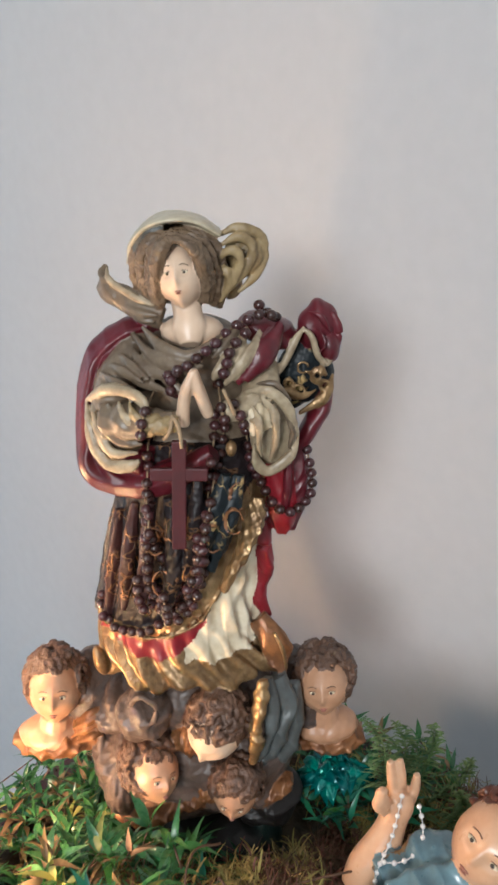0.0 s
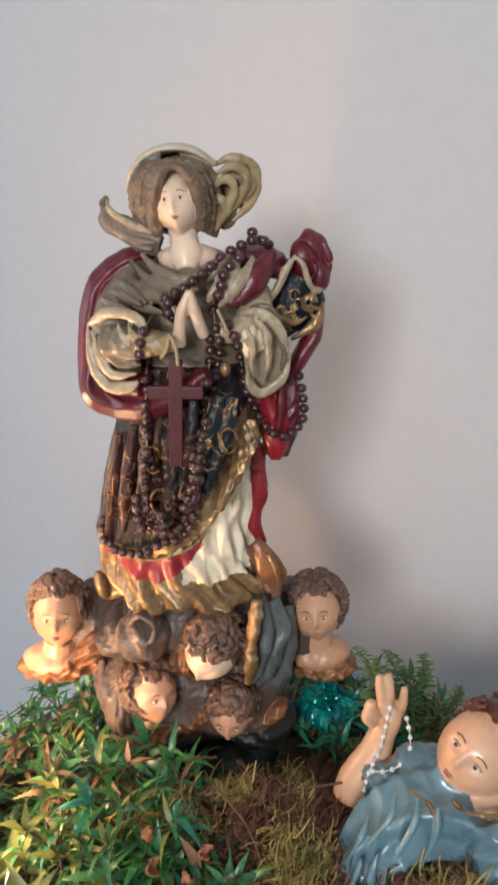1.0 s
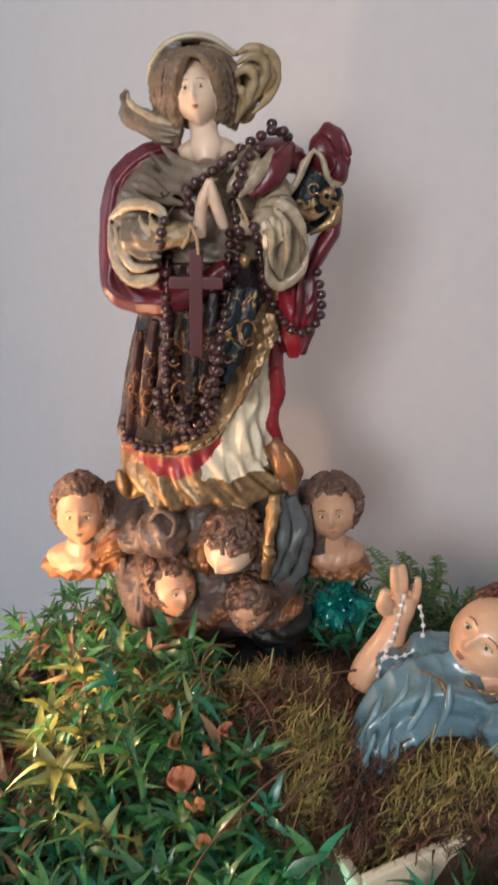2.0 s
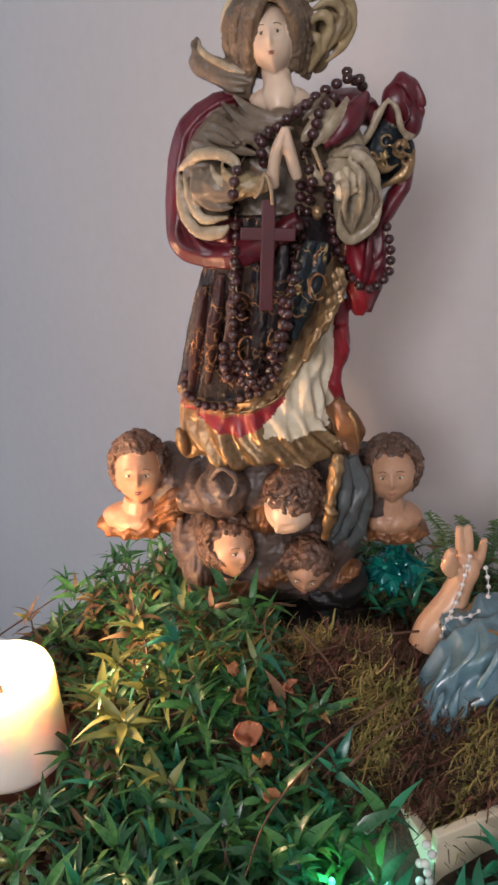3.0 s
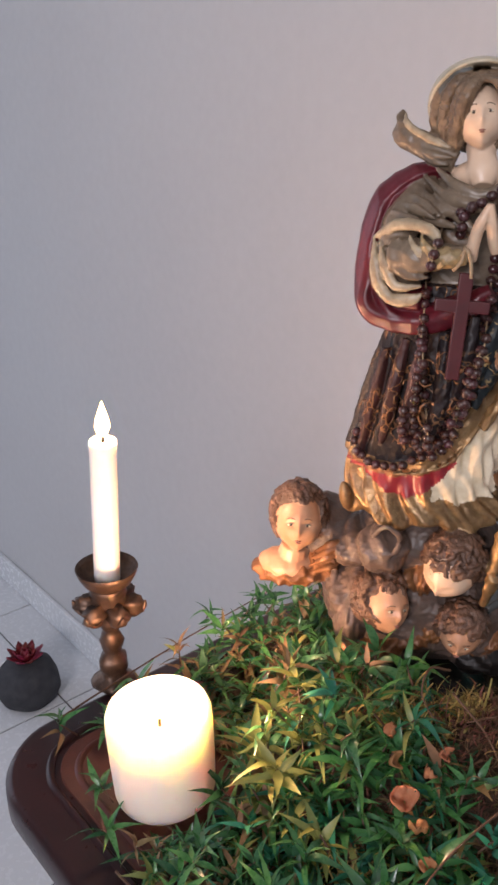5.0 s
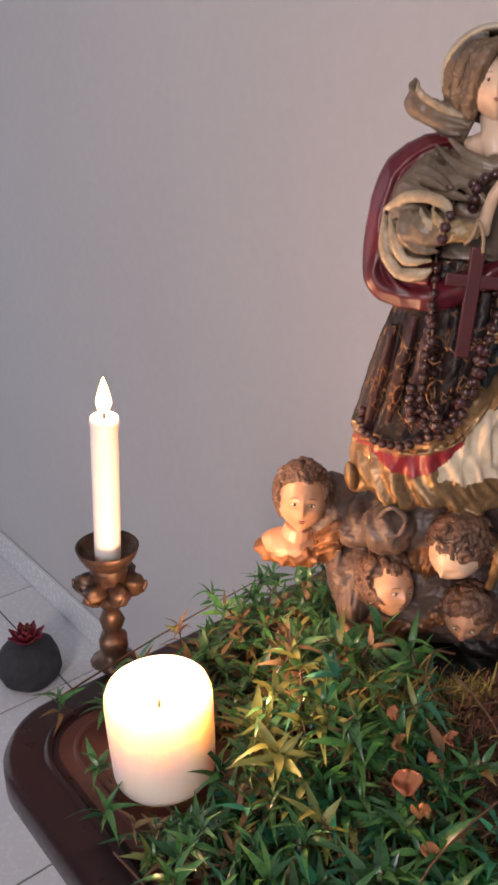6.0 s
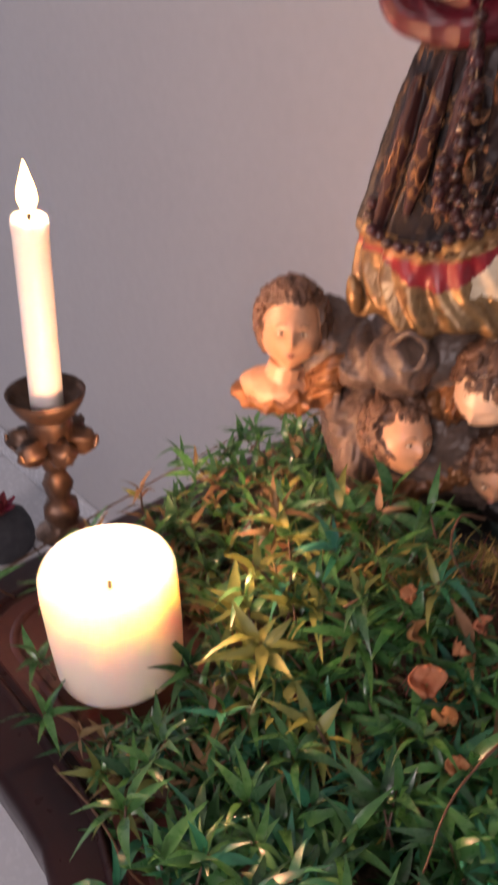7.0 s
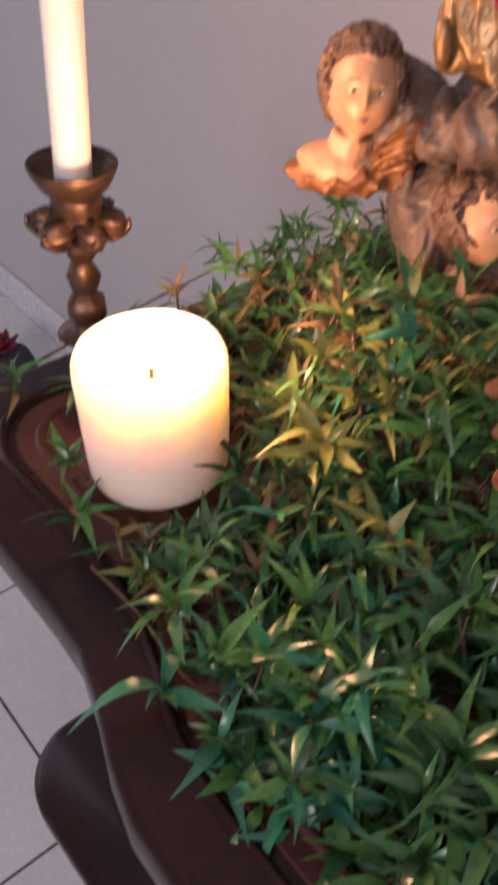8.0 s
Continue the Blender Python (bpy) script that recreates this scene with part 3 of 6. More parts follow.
def statue_mesh():
    rnd = random.Random(4)
    bm, fine = bmesh.new(), bmesh.new()
    # black base under the cloud; its black also holds the dark shadow there
    blob(bm, (0.0160, 0.0000, -0.0135), (0.0554, 0.05, 0.045), SHADED_PLINTH, shape=lambda u: 1 + 0.05 * math.sin(6 * u.x + 4 * u.y))
    # cloud core and puffs
    for c, r, k in (((0.0029, 0.0000, 0.0817), (0.0635, 0.042, 0.0487), CLOUD), ((-0.0376, -0.0100, 0.0915), (0.0330, 0.035, 0.0318), CLOUD), ((0.0431, 0.0000, 0.0806), (0.0318, 0.04, 0.0445), CLOUD),
                    ((-0.0266, -0.0350, 0.1460), (0.0191, 0.02, 0.0183), CLOUD), ((-0.0708, 0.0120, 0.1332), (0.0254, 0.03, 0.0278), CLOUD), ((-0.0463, -0.0100, 0.1372), (0.0206, 0.03, 0.0165), CLOUD),
                    ((0.0822, 0.0150, 0.1244), (0.0246, 0.03, 0.0328), CLOUD), ((0.0550, -0.0080, 0.0501), (0.0268, 0.03, 0.0173), SHADED_PLINTH)):
        blob(bm, c, r, k, n=28, m=20, shape=lambda u: 1 + 0.06 * math.sin(7 * u.x + 3 * u.z) + 0.05 * math.sin(9 * u.z - 4 * u.y + 5 * u.x))
    blob(bm, (0.0050, 0.0000, 0.1440), (0.0560, 0.040, 0.0260), CLOUD, n=28, m=20, shape=lambda u: 1 + 0.05 * math.sin(9 * u.x + 3 * u.z))
    # swirls round the cloud puffs
    for k in range(5):
        tube(bm, [(-0.0607, -0.0200, 0.1160, 0.002, 0.002), (-0.0616, -0.0280, 0.1005, 0.003, 0.003), (-0.0583, -0.0300, 0.0793, 0.003, 0.003), (-0.0499, -0.0300, 0.0582, 0.002, 0.002)] if k == 0 else
             [(-0.0340, -0.0480, 0.1622, 0.0015, 0.0015), (-0.0250, -0.0540, 0.1730, 0.002, 0.002), (-0.0152, -0.0540, 0.1656, 0.002, 0.002), (-0.0182, -0.0540, 0.1529, 0.002, 0.002), (-0.0277, -0.0540, 0.1509, 0.0015, 0.0015)] if k == 1 else
             [(0.0646, -0.0300, 0.1709, 0.008, 0.006), (0.0691, -0.0350, 0.1491, 0.009, 0.006), (0.0645, -0.0350, 0.1206, 0.008, 0.006), (0.0523, -0.0300, 0.0968, 0.004, 0.004)] if k == 2 else
             [(0.0569, -0.0400, 0.1763, 0.006, 0.005), (0.0609, -0.0450, 0.1550, 0.006, 0.005), (0.0574, -0.0450, 0.1294, 0.005, 0.004), (0.0497, -0.0400, 0.1083, 0.003, 0.003)] if k == 3 else
             [(0.0745, -0.0200, 0.1562, 0.006, 0.006), (0.0769, -0.0250, 0.1362, 0.006, 0.006), (0.0727, -0.0250, 0.1068, 0.005, 0.006), (0.0637, -0.0200, 0.0875, 0.003, 0.003)], 12, CLOUD if k < 2 else BLUE, 6)
    # gilt ribbon beside the cloud and the gilt tips
    tube(bm, [(0.0553, -0.0500, 0.1816, 0.003, 0.004), (0.0535, -0.0540, 0.1692, 0.006, 0.004), (0.0494, -0.0560, 0.1483, 0.005, 0.004), (0.0502, -0.0560, 0.1367, 0.006, 0.004), (0.0471, -0.0500, 0.1149, 0.003, 0.003)], 12, GOLD, 6,
         wob=lambda a, t: 1 + 0.12 * math.sin(t * 40))
    blob(bm, (-0.0559, -0.0200, 0.1783), (0.0052, 0.006, 0.0162), GOLD, (0, -12, 0), shape=lambda u: 1 - 0.25 * abs(u.z))
    tube(bm, [(0.0521, -0.0150, 0.2061, 0.005, 0.008), (0.0622, -0.0200, 0.1934, 0.007, 0.010), (0.0678, -0.0200, 0.1773, 0.0055, 0.010), (0.0670, -0.0150, 0.1583, 0.003, 0.006)], 14, COPPER, 6, wob=lambda a, t: 1 + 0.08 * math.sin(3 * a + 9 * t))
    tube(bm, [(0.0635, -0.0340, 0.2073, 0.0012, 0.002), (0.0685, -0.0370, 0.1961, 0.0015, 0.002), (0.0714, -0.0340, 0.1782, 0.0012, 0.002)], 8, GOLD)

    # cherub heads
    def cherub(c, r, yaw, pitch, lean, flesh, hair_keep, count, neck, chest, eyes=True, cs=0.0042):
        face_head(bm, c, r, yaw, pitch, lean, flesh, eyes, fine)
        rot = Euler([radians(a) for a in (pitch, lean, yaw)]).to_matrix()
        back = Vector(c) + rot @ Vector((0, r[1] * 0.30, r[2] * 0.20))
        blob(bm, back, (r[0] * 1.12, r[1] * 1.0, r[2] * 1.0), HAIR, (pitch, lean, yaw), shape=lambda u: 1 + 0.05 * math.sin(11 * u.x + 7 * u.z))
        inv = rot.transposed()
        curls(bm, back, (r[0] * 1.14, r[1] * 1.05, r[2] * 1.02), count, cs, lambda u: hair_keep(inv @ u), rnd)
        if neck:
            tube(bm, neck, 14, flesh, 4)
        for k in chest:
            w = 0.14 if k[2] == COPPER else 0.04
            blob(bm, k[0], k[1], k[2], k[3], 40, 26, shape=lambda u: 1 + w * (0.6 - abs(math.sin(7 * u.x + 3 * u.z))) + 0.4 * w * math.sin(17 * u.x - 4 * u.z))

    keep_all = lambda u: (u.z > 0.40 + 0.3 * max(0.0, -u.y - 0.5) and u.y < 0.4) or (abs(u.x) > 0.62 and u.y > -0.62 and u.z > -0.75)
    cherub((-0.0908, -0.0140, 0.1513), (0.0180, 0.0220, 0.0236), 6, -14, 3, WARM, keep_all, 95,
           [(-0.0933, -0.0120, 0.1291, 0.011, 0.011), (-0.0960, -0.0120, 0.1127, 0.014, 0.012)],
           (((-0.0972, -0.0120, 0.1122), (0.0243, 0.018, 0.0109), WARM, (0, 6, 0)), ((-0.0924, -0.0080, 0.1077), (0.0328, 0.024, 0.0113), COPPER, (0, -6, 0)),
            ((-0.0676, -0.0120, 0.1220), (0.0150, 0.016, 0.0100), COPPER, (0, -25, 0))))
    # gilt feathers of the little wing at the shoulder
    for pts in ([(-0.0804, -0.0260, 0.1190), (-0.0676, -0.0320, 0.1310), (-0.0547, -0.0280, 0.1339)], [(-0.0790, -0.0260, 0.1263), (-0.0655, -0.0320, 0.1375), (-0.0546, -0.0280, 0.1419)], [(-0.0765, -0.0240, 0.1312), (-0.0649, -0.0300, 0.1420), (-0.0571, -0.0260, 0.1446)], [(-0.0790, -0.0240, 0.1120), (-0.0661, -0.0290, 0.1212), (-0.0577, -0.0250, 0.1231)]):
        tube(bm, [(*pts[0], 0.0012, 0.0012), (*pts[1], 0.0030, 0.0026), (*pts[2], 0.0010, 0.0012)], 10, COPPER, 5)
    cherub((0.0983, -0.0060, 0.1453), (0.0180, 0.0215, 0.0222), -6, -12, -5, WARM, keep_all, 95,
           [(0.0977, -0.0020, 0.1271, 0.010, 0.010), (0.0998, -0.0020, 0.1094, 0.014, 0.012)],
           (((0.1013, 0.0000, 0.1051), (0.0234, 0.018, 0.0117), WARM, (0, -4, 0)), ((0.1047, 0.0040, 0.0924), (0.0260, 0.022, 0.0084), COPPER, (0, 0, 0))))
    cherub((-0.0220, -0.0440, 0.1030), (0.0168, 0.0200, 0.0212), 32, -12, 8, WARM, lambda u: (u.z > 0.42 and u.y < 0.5) or (u.x < -0.50 and u.y > -0.6) or (u.x > 0.75 and u.y > -0.3), 95,
           [(-0.0242, -0.0300, 0.0732, 0.011, 0.011), (-0.0280, -0.0300, 0.0602, 0.014, 0.012)],
           (((-0.0280, -0.0300, 0.0602), (0.0270, 0.02, 0.0105), COPPER, (0, -8, 0)), ((0.0041, -0.0300, 0.0699), (0.0173, 0.014, 0.0095), COPPER, (0, -30, 0)),
            ((-0.0467, -0.0200, 0.0800), (0.0154, 0.03, 0.0266), CLOUD, (0, 0, 0))))
    cherub((0.0229, -0.0440, 0.1387), (0.0188, 0.0210, 0.0205), -28, 24, 6, FLESH, lambda u: u.z > 0.32 or (u.y > -0.1 and u.z > -0.6), 120,
           None, (((0.0048, -0.0300, 0.1228), (0.0126, 0.016, 0.0134), COPPER, (0, 0, 0)),), eyes=False, cs=0.0042)
    cherub((0.0343, -0.0480, 0.0881), (0.0150, 0.0175, 0.0172), -8, 12, 4, WARM, lambda u: u.z > 0.30 or (abs(u.x) > 0.7 and u.z > -0.3), 80,
           None, (((0.0146, -0.0300, 0.0774), (0.0129, 0.014, 0.0086), COPPER, (0, 30, 0)), ((0.0592, -0.0260, 0.0683), (0.0195, 0.012, 0.0069), COPPER, (0, -30, 0))))

    # gown, underskirt and hem as one draped body
    rows = [(0.0064, 0.0000, 0.1660, 0.0560), (0.0070, 0.0000, 0.1695, 0.0612), (0.0050, 0.0000, 0.1750, 0.0606), (0.0013, 0.0000, 0.1820, 0.0585), (-0.0022, 0.0000, 0.1955, 0.0546), (-0.0009, 0.0000, 0.2182, 0.0523),
            (0.0038, 0.0000, 0.2403, 0.0516), (0.0072, 0.0000, 0.2617, 0.0501), (0.0106, -0.0000, 0.2826, 0.0487), (0.0149, -0.0000, 0.3029, 0.0458), (0.0174, 0.0000, 0.3227, 0.0430), (0.0174, 0.0000, 0.3383, 0.0404)]
    band_low = [(-0.0445, -0.0450, 0.2098), (-0.0228, -0.0450, 0.2075), (-0.0043, -0.0450, 0.2113), (0.0142, -0.0450, 0.2193), (0.0257, -0.0450, 0.2345), (0.0408, -0.0450, 0.2606), (0.0561, -0.0450, 0.2838), (0.0626, -0.0450, 0.3027)]
    band_up = [(-0.0439, -0.0450, 0.2166), (-0.0223, -0.0450, 0.2152), (-0.0038, -0.0450, 0.2198), (0.0114, -0.0450, 0.2349), (0.0211, -0.0450, 0.2511), (0.0326, -0.0450, 0.2747), (0.0438, -0.0450, 0.3013), (0.0561, -0.0450, 0.3178)]
    red_low = [(-0.0424, -0.0450, 0.2028), (-0.0280, -0.0450, 0.1920), (-0.0105, -0.0450, 0.1905), (0.0042, -0.0450, 0.1985), (0.0197, -0.0450, 0.2165)]
    hem_up = [(-0.0473, -0.0450, 0.1972), (-0.0281, -0.0450, 0.1899), (-0.0019, -0.0450, 0.1877), (0.0159, -0.0450, 0.1909), (0.0244, -0.0450, 0.1849), (0.0356, -0.0450, 0.1904), (0.0476, -0.0450, 0.1879), (0.0599, -0.0450, 0.1970), (0.0686, -0.0450, 0.1994)]

    def height(curve, x):
        return float(np.interp(x, [p[0] for p in curve], [p[2] for p in curve]))

    def paint(x, z):
        if z > height(band_up, x):
            return GOWN
        if z > height(band_low, x):
            return GOLD
        if z < height(hem_up, x):
            return GOLD
        if x < red_low[-1][0] and z > height(red_low, x):
            return RED if z < height(band_low, x) - 0.004 else COPPER
        if x < red_low[-2][0]:
            return GOLD
        return SKIRT

    path = smooth_path(rows, 16)
    rings = []
    n = 260
    for q in path:
        ring = []
        low = max(0.0, min(1.0, (0.33 - q[2]) / 0.2))
        for i in range(n):
            a = 2 * math.pi * i / n
            fold = 0.030 * math.sin(9 * a + 12 * q[2]) + 0.022 * math.sin(17 * a + 1.3 - 20 * q[2]) + 0.012 * math.sin(31 * a)
            x, y = math.cos(a), math.sin(a)
            px = q[0] + q[3] * x
            layer = 0.0
            if y < 0.3:
                over = q[2] - height(band_low, px)
                layer = 0.0035 * max(0.0, min(1.0, over / 0.002))
                if over < 0:
                    fold += 0.05 * math.sin(22 * a + 6 * math.sin(q[2] * 30)) * min(1.0, -over / 0.02)
            hem = 0.04 * math.sin(11 * a + 1) * max(0.0, 1 - (q[2] - path[0][2]) / 0.035)
            k = q[3] * (1 + fold * (0.5 + 0.6 * low) + hem) + layer
            ring.append((q[0] + k * x, q[1] + 0.72 * k * y, q[2] + 0.004 * math.sin(7 * a) * max(0.0, 1 - (q[2] - path[0][2]) / 0.03)))
        rings.append(ring)
    first = len(bm.faces)
    skin(bm, rings, GOWN)
    bm.faces.ensure_lookup_table()
    for f in bm.faces[first:]:
        c = f.calc_center_median()
        f.material_index = paint(c.x, c.z)
    # raised cord along the gilt border
    for curve, wid in ((band_low, 0.0013), (band_up, 0.0011)):
        pts = []
        for p in curve[1:-1]:
            s = min(0.93, abs((p[0] - rows[5][0]) / rows[5][3]))
            pts.append((p[0], -0.72 * rows[5][3] * math.sqrt(1 - s * s) - 0.004, p[2], wid, wid))
        tube(bm, pts, 8, GOLD, 8, wob=lambda a, t: 1 + 0.35 * math.sin(t * 170))

    # long folds of the dark gown
    for (p0, p1, p2, w, k) in (((-0.0333, -0.0200, 0.2933), (-0.0407, -0.0220, 0.2538), (-0.0481, -0.0220, 0.2110), 0.0045, ROSE), ((-0.0205, -0.0350, 0.3040), (-0.0282, -0.0400, 0.2636), (-0.0333, -0.0400, 0.2308), 0.0050, ROSE),
                               ((-0.0094, -0.0450, 0.3084), (-0.0150, -0.0500, 0.2689), (-0.0202, -0.0500, 0.2348), 0.005, ROSE), ((0.0023, -0.0500, 0.3141), (0.0037, -0.0560, 0.2718), (-0.0054, -0.0560, 0.2362), 0.006, GOWN),
                               ((0.0363, -0.0480, 0.3269), (0.0259, -0.0540, 0.2968), (0.0114, -0.0560, 0.2559), 0.006, GREEN), ((0.0445, -0.0450, 0.3254), (0.0370, -0.0500, 0.2983), (0.0245, -0.0520, 0.2650), 0.006, GREEN),
                               ((0.0198, -0.0520, 0.3255), (0.0170, -0.0560, 0.2981), (0.0084, -0.0580, 0.2611), 0.005, GOWN)):
        tube(bm, [(*p0, w * 0.6, w * 0.6), (*p1, w, w), (*p2, w * 0.5, w * 0.5)], 14, k, 8, wob=crease(2, 5, 0.14))
    # gilt sash end and scroll rings on the gown
    tube(bm, [(0.0543, -0.0400, 0.3081, 0.004, 0.003), (0.0514, -0.0450, 0.2916, 0.007, 0.004), (0.0430, -0.0500, 0.2732, 0.006, 0.004), (0.0319, -0.0520, 0.2509, 0.004, 0.003)], 24, GOLD, 14, wob=crease(2, 16, 0.3))
    for c, r in (((0.0405, -0.0560, 0.2993), 0.0055), ((0.0279, -0.0600, 0.2905), 0.006), ((0.0443, -0.0520, 0.3139), 0.006), ((-0.0041, -0.0600, 0.2606), 0.006), ((-0.0069, -0.0580, 0.2884), 0.006), ((-0.0259, -0.0500, 0.2533), 0.005), ((0.0162, -0.0600, 0.2422), 0.004)):
        tube(bm, [(c[0] + r * math.cos(a), c[1], c[2] + 1.5 * r * math.sin(a), 0.0007, 0.0007) for a in [k * 0.9 for k in range(7)]], 6, COPPER, 4)

    # torso with slanting folds
    path = smooth_path([(0.0168, 0.0000, 0.3109, 0.0404), (0.0172, 0.0000, 0.3344, 0.0391), (0.0167, 0.0000, 0.3610, 0.0384), (0.0153, -0.0000, 0.3831, 0.0364), (0.0150, 0.0000, 0.3974, 0.0319), (0.0164, 0.0020, 0.4057, 0.0241), (0.0165, 0.0040, 0.4105, 0.0130)], 7)
    rings = []
    for q in path:
        ring = []
        for i in range(160):
            a = 2 * math.pi * i / 160
            k = q[3] * (1 + 0.02 * math.sin(7 * a - 60 * q[2]))
            ring.append((q[0] + k * math.cos(a), q[1] + 0.66 * k * math.sin(a), q[2]))
        rings.append(ring)
    skin(bm, rings, TAUPE)

    def fold(pts, w, k, n=14, deep=1.3, tail=0.35):
        """A rounded cloth fold that thins towards both ends."""
        last = len(pts) - 1
        tube(bm, [(*p, w * (tail if i in (0, last) else 1.0), w * deep * (tail if i in (0, last) else 1.0)) for i, p in enumerate(pts)], n, k, 8)

    # cowl folds of the dress, sweeping from the shoulder to the palms
    for pts, w, k in (([(-0.0107, -0.0200, 0.4102), (0.0020, -0.0330, 0.4010), (0.0174, -0.0390, 0.3965), (0.0320, -0.0370, 0.4026), (0.0413, -0.0260, 0.4096)], 0.0030, TAUPE), ([(-0.0170, -0.0160, 0.4051), (-0.0035, -0.0320, 0.3945), (0.0137, -0.0410, 0.3901), (0.0256, -0.0420, 0.3918)], 0.0032, TAUPE),
                      ([(-0.0204, -0.0140, 0.3981), (-0.0089, -0.0310, 0.3885), (0.0096, -0.0420, 0.3832)], 0.0032, TAUPE), ([(-0.0248, -0.0140, 0.3908), (-0.0147, -0.0300, 0.3824), (0.0032, -0.0430, 0.3776)], 0.0034, TAUPE), ([(-0.0036, -0.0330, 0.3857), (0.0075, -0.0420, 0.3815), (0.0156, -0.0460, 0.3739)], 0.0026, TAUPE),
                      ([(0.0511, -0.0260, 0.4100), (0.0466, -0.0370, 0.4015), (0.0358, -0.0430, 0.3907), (0.0305, -0.0450, 0.3840)], 0.0030, CREAM_AND_HIGHLIGHT), ([(0.0584, -0.0240, 0.4072), (0.0539, -0.0370, 0.3999), (0.0440, -0.0430, 0.3884), (0.0370, -0.0450, 0.3806)], 0.0028, CREAM_AND_HIGHLIGHT),
                      ([(0.0476, -0.0260, 0.4126), (0.0409, -0.0360, 0.4046), (0.0309, -0.0420, 0.3959)], 0.0026, TAUPE), ([(0.0709, -0.0160, 0.4086), (0.0618, -0.0320, 0.3967), (0.0489, -0.0410, 0.3819)], 0.0062, MAROON), ([(0.0644, -0.0180, 0.4071), (0.0576, -0.0340, 0.3962), (0.0447, -0.0420, 0.3806)], 0.0040, MAROON)):
        fold(pts, w, k)
    # maroon mantle over the shoulders and round the arm
    blob(bm, (0.0637, 0.0040, 0.4009), (0.020, 0.024, 0.0105), MAROON, (0, 20, 0), n=48, m=32, shape=lambda u: 1 + 0.08 * (0.5 - abs(math.sin(4 * u.x - 3 * u.z))))
    tube(bm, [(-0.0022, 0.0000, 0.4091, 0.005, 0.012), (-0.0225, 0.0000, 0.4036, 0.0075, 0.016), (-0.0393, 0.0000, 0.3886, 0.0100, 0.018), (-0.0462, -0.0020, 0.3660, 0.0100, 0.02), (-0.0483, -0.0040, 0.3403, 0.0105, 0.022), (-0.0452, -0.0100, 0.3229, 0.0105, 0.022),
              (-0.0315, -0.0180, 0.3160, 0.0100, 0.02), (-0.0085, -0.0300, 0.3169, 0.0095, 0.014), (0.0128, -0.0400, 0.3278, 0.0085, 0.010), (0.0296, -0.0430, 0.3390, 0.0060, 0.006)], 48, MAROON, 10, flat=(0, 1, 0), wob=crease(2, 2, 0.09))
    tube(bm, [(-0.0198, 0.0000, 0.3949, 0.009, 0.012), (-0.0336, -0.0060, 0.3786, 0.011, 0.016), (-0.0378, -0.0100, 0.3495, 0.012, 0.016), (-0.0288, -0.0200, 0.3314, 0.010, 0.014), (-0.0100, -0.0300, 0.3277, 0.009, 0.012)], 30, MAROON, 8, flat=(0, 1, 0), wob=crease(2, 3, 0.08))
    for pts, w in (([(-0.0130, -0.0120, 0.4066), (-0.0309, -0.0160, 0.3926), (-0.0438, -0.0180, 0.3664), (-0.0498, -0.0200, 0.3415)], 0.0022), ([(-0.0454, -0.0260, 0.3342), (-0.0321, -0.0340, 0.3200), (-0.0098, -0.0400, 0.3141), (0.0107, -0.0460, 0.3222)], 0.0026), ([(-0.0219, -0.0130, 0.4023), (-0.0342, -0.0180, 0.3888), (-0.0397, -0.0200, 0.3715)], 0.0018)):
        fold(pts, w, MAROON)
    # the wide sleeve: upper arm, forearm and the hanging cuff with its folds
    tube(bm, [(-0.0135, -0.0040, 0.3992, 0.010, 0.011), (-0.0218, -0.0140, 0.3874, 0.0115, 0.012), (-0.0298, -0.0220, 0.3742, 0.0120, 0.012), (-0.0322, -0.0280, 0.3603, 0.0115, 0.011)], 36, TAUPE, 12, wob=lambda a, t: 1 + 0.06 * (0.6 - abs(math.sin(a + 10 * t))))
    tube(bm, [(-0.0311, -0.0340, 0.3578, 0.0125, 0.012), (-0.0169, -0.0430, 0.3594, 0.0115, 0.011), (-0.0035, -0.0490, 0.3612, 0.0085, 0.008), (0.0093, -0.0530, 0.3623, 0.0055, 0.006)], 36, TAUPE, 12, wob=lambda a, t: 1 + 0.05 * math.sin(26 * t + a))
    blob(bm, (-0.0312, -0.0260, 0.3456), (0.0165, 0.012, 0.0215), TAUPE, (0, -12, 0))
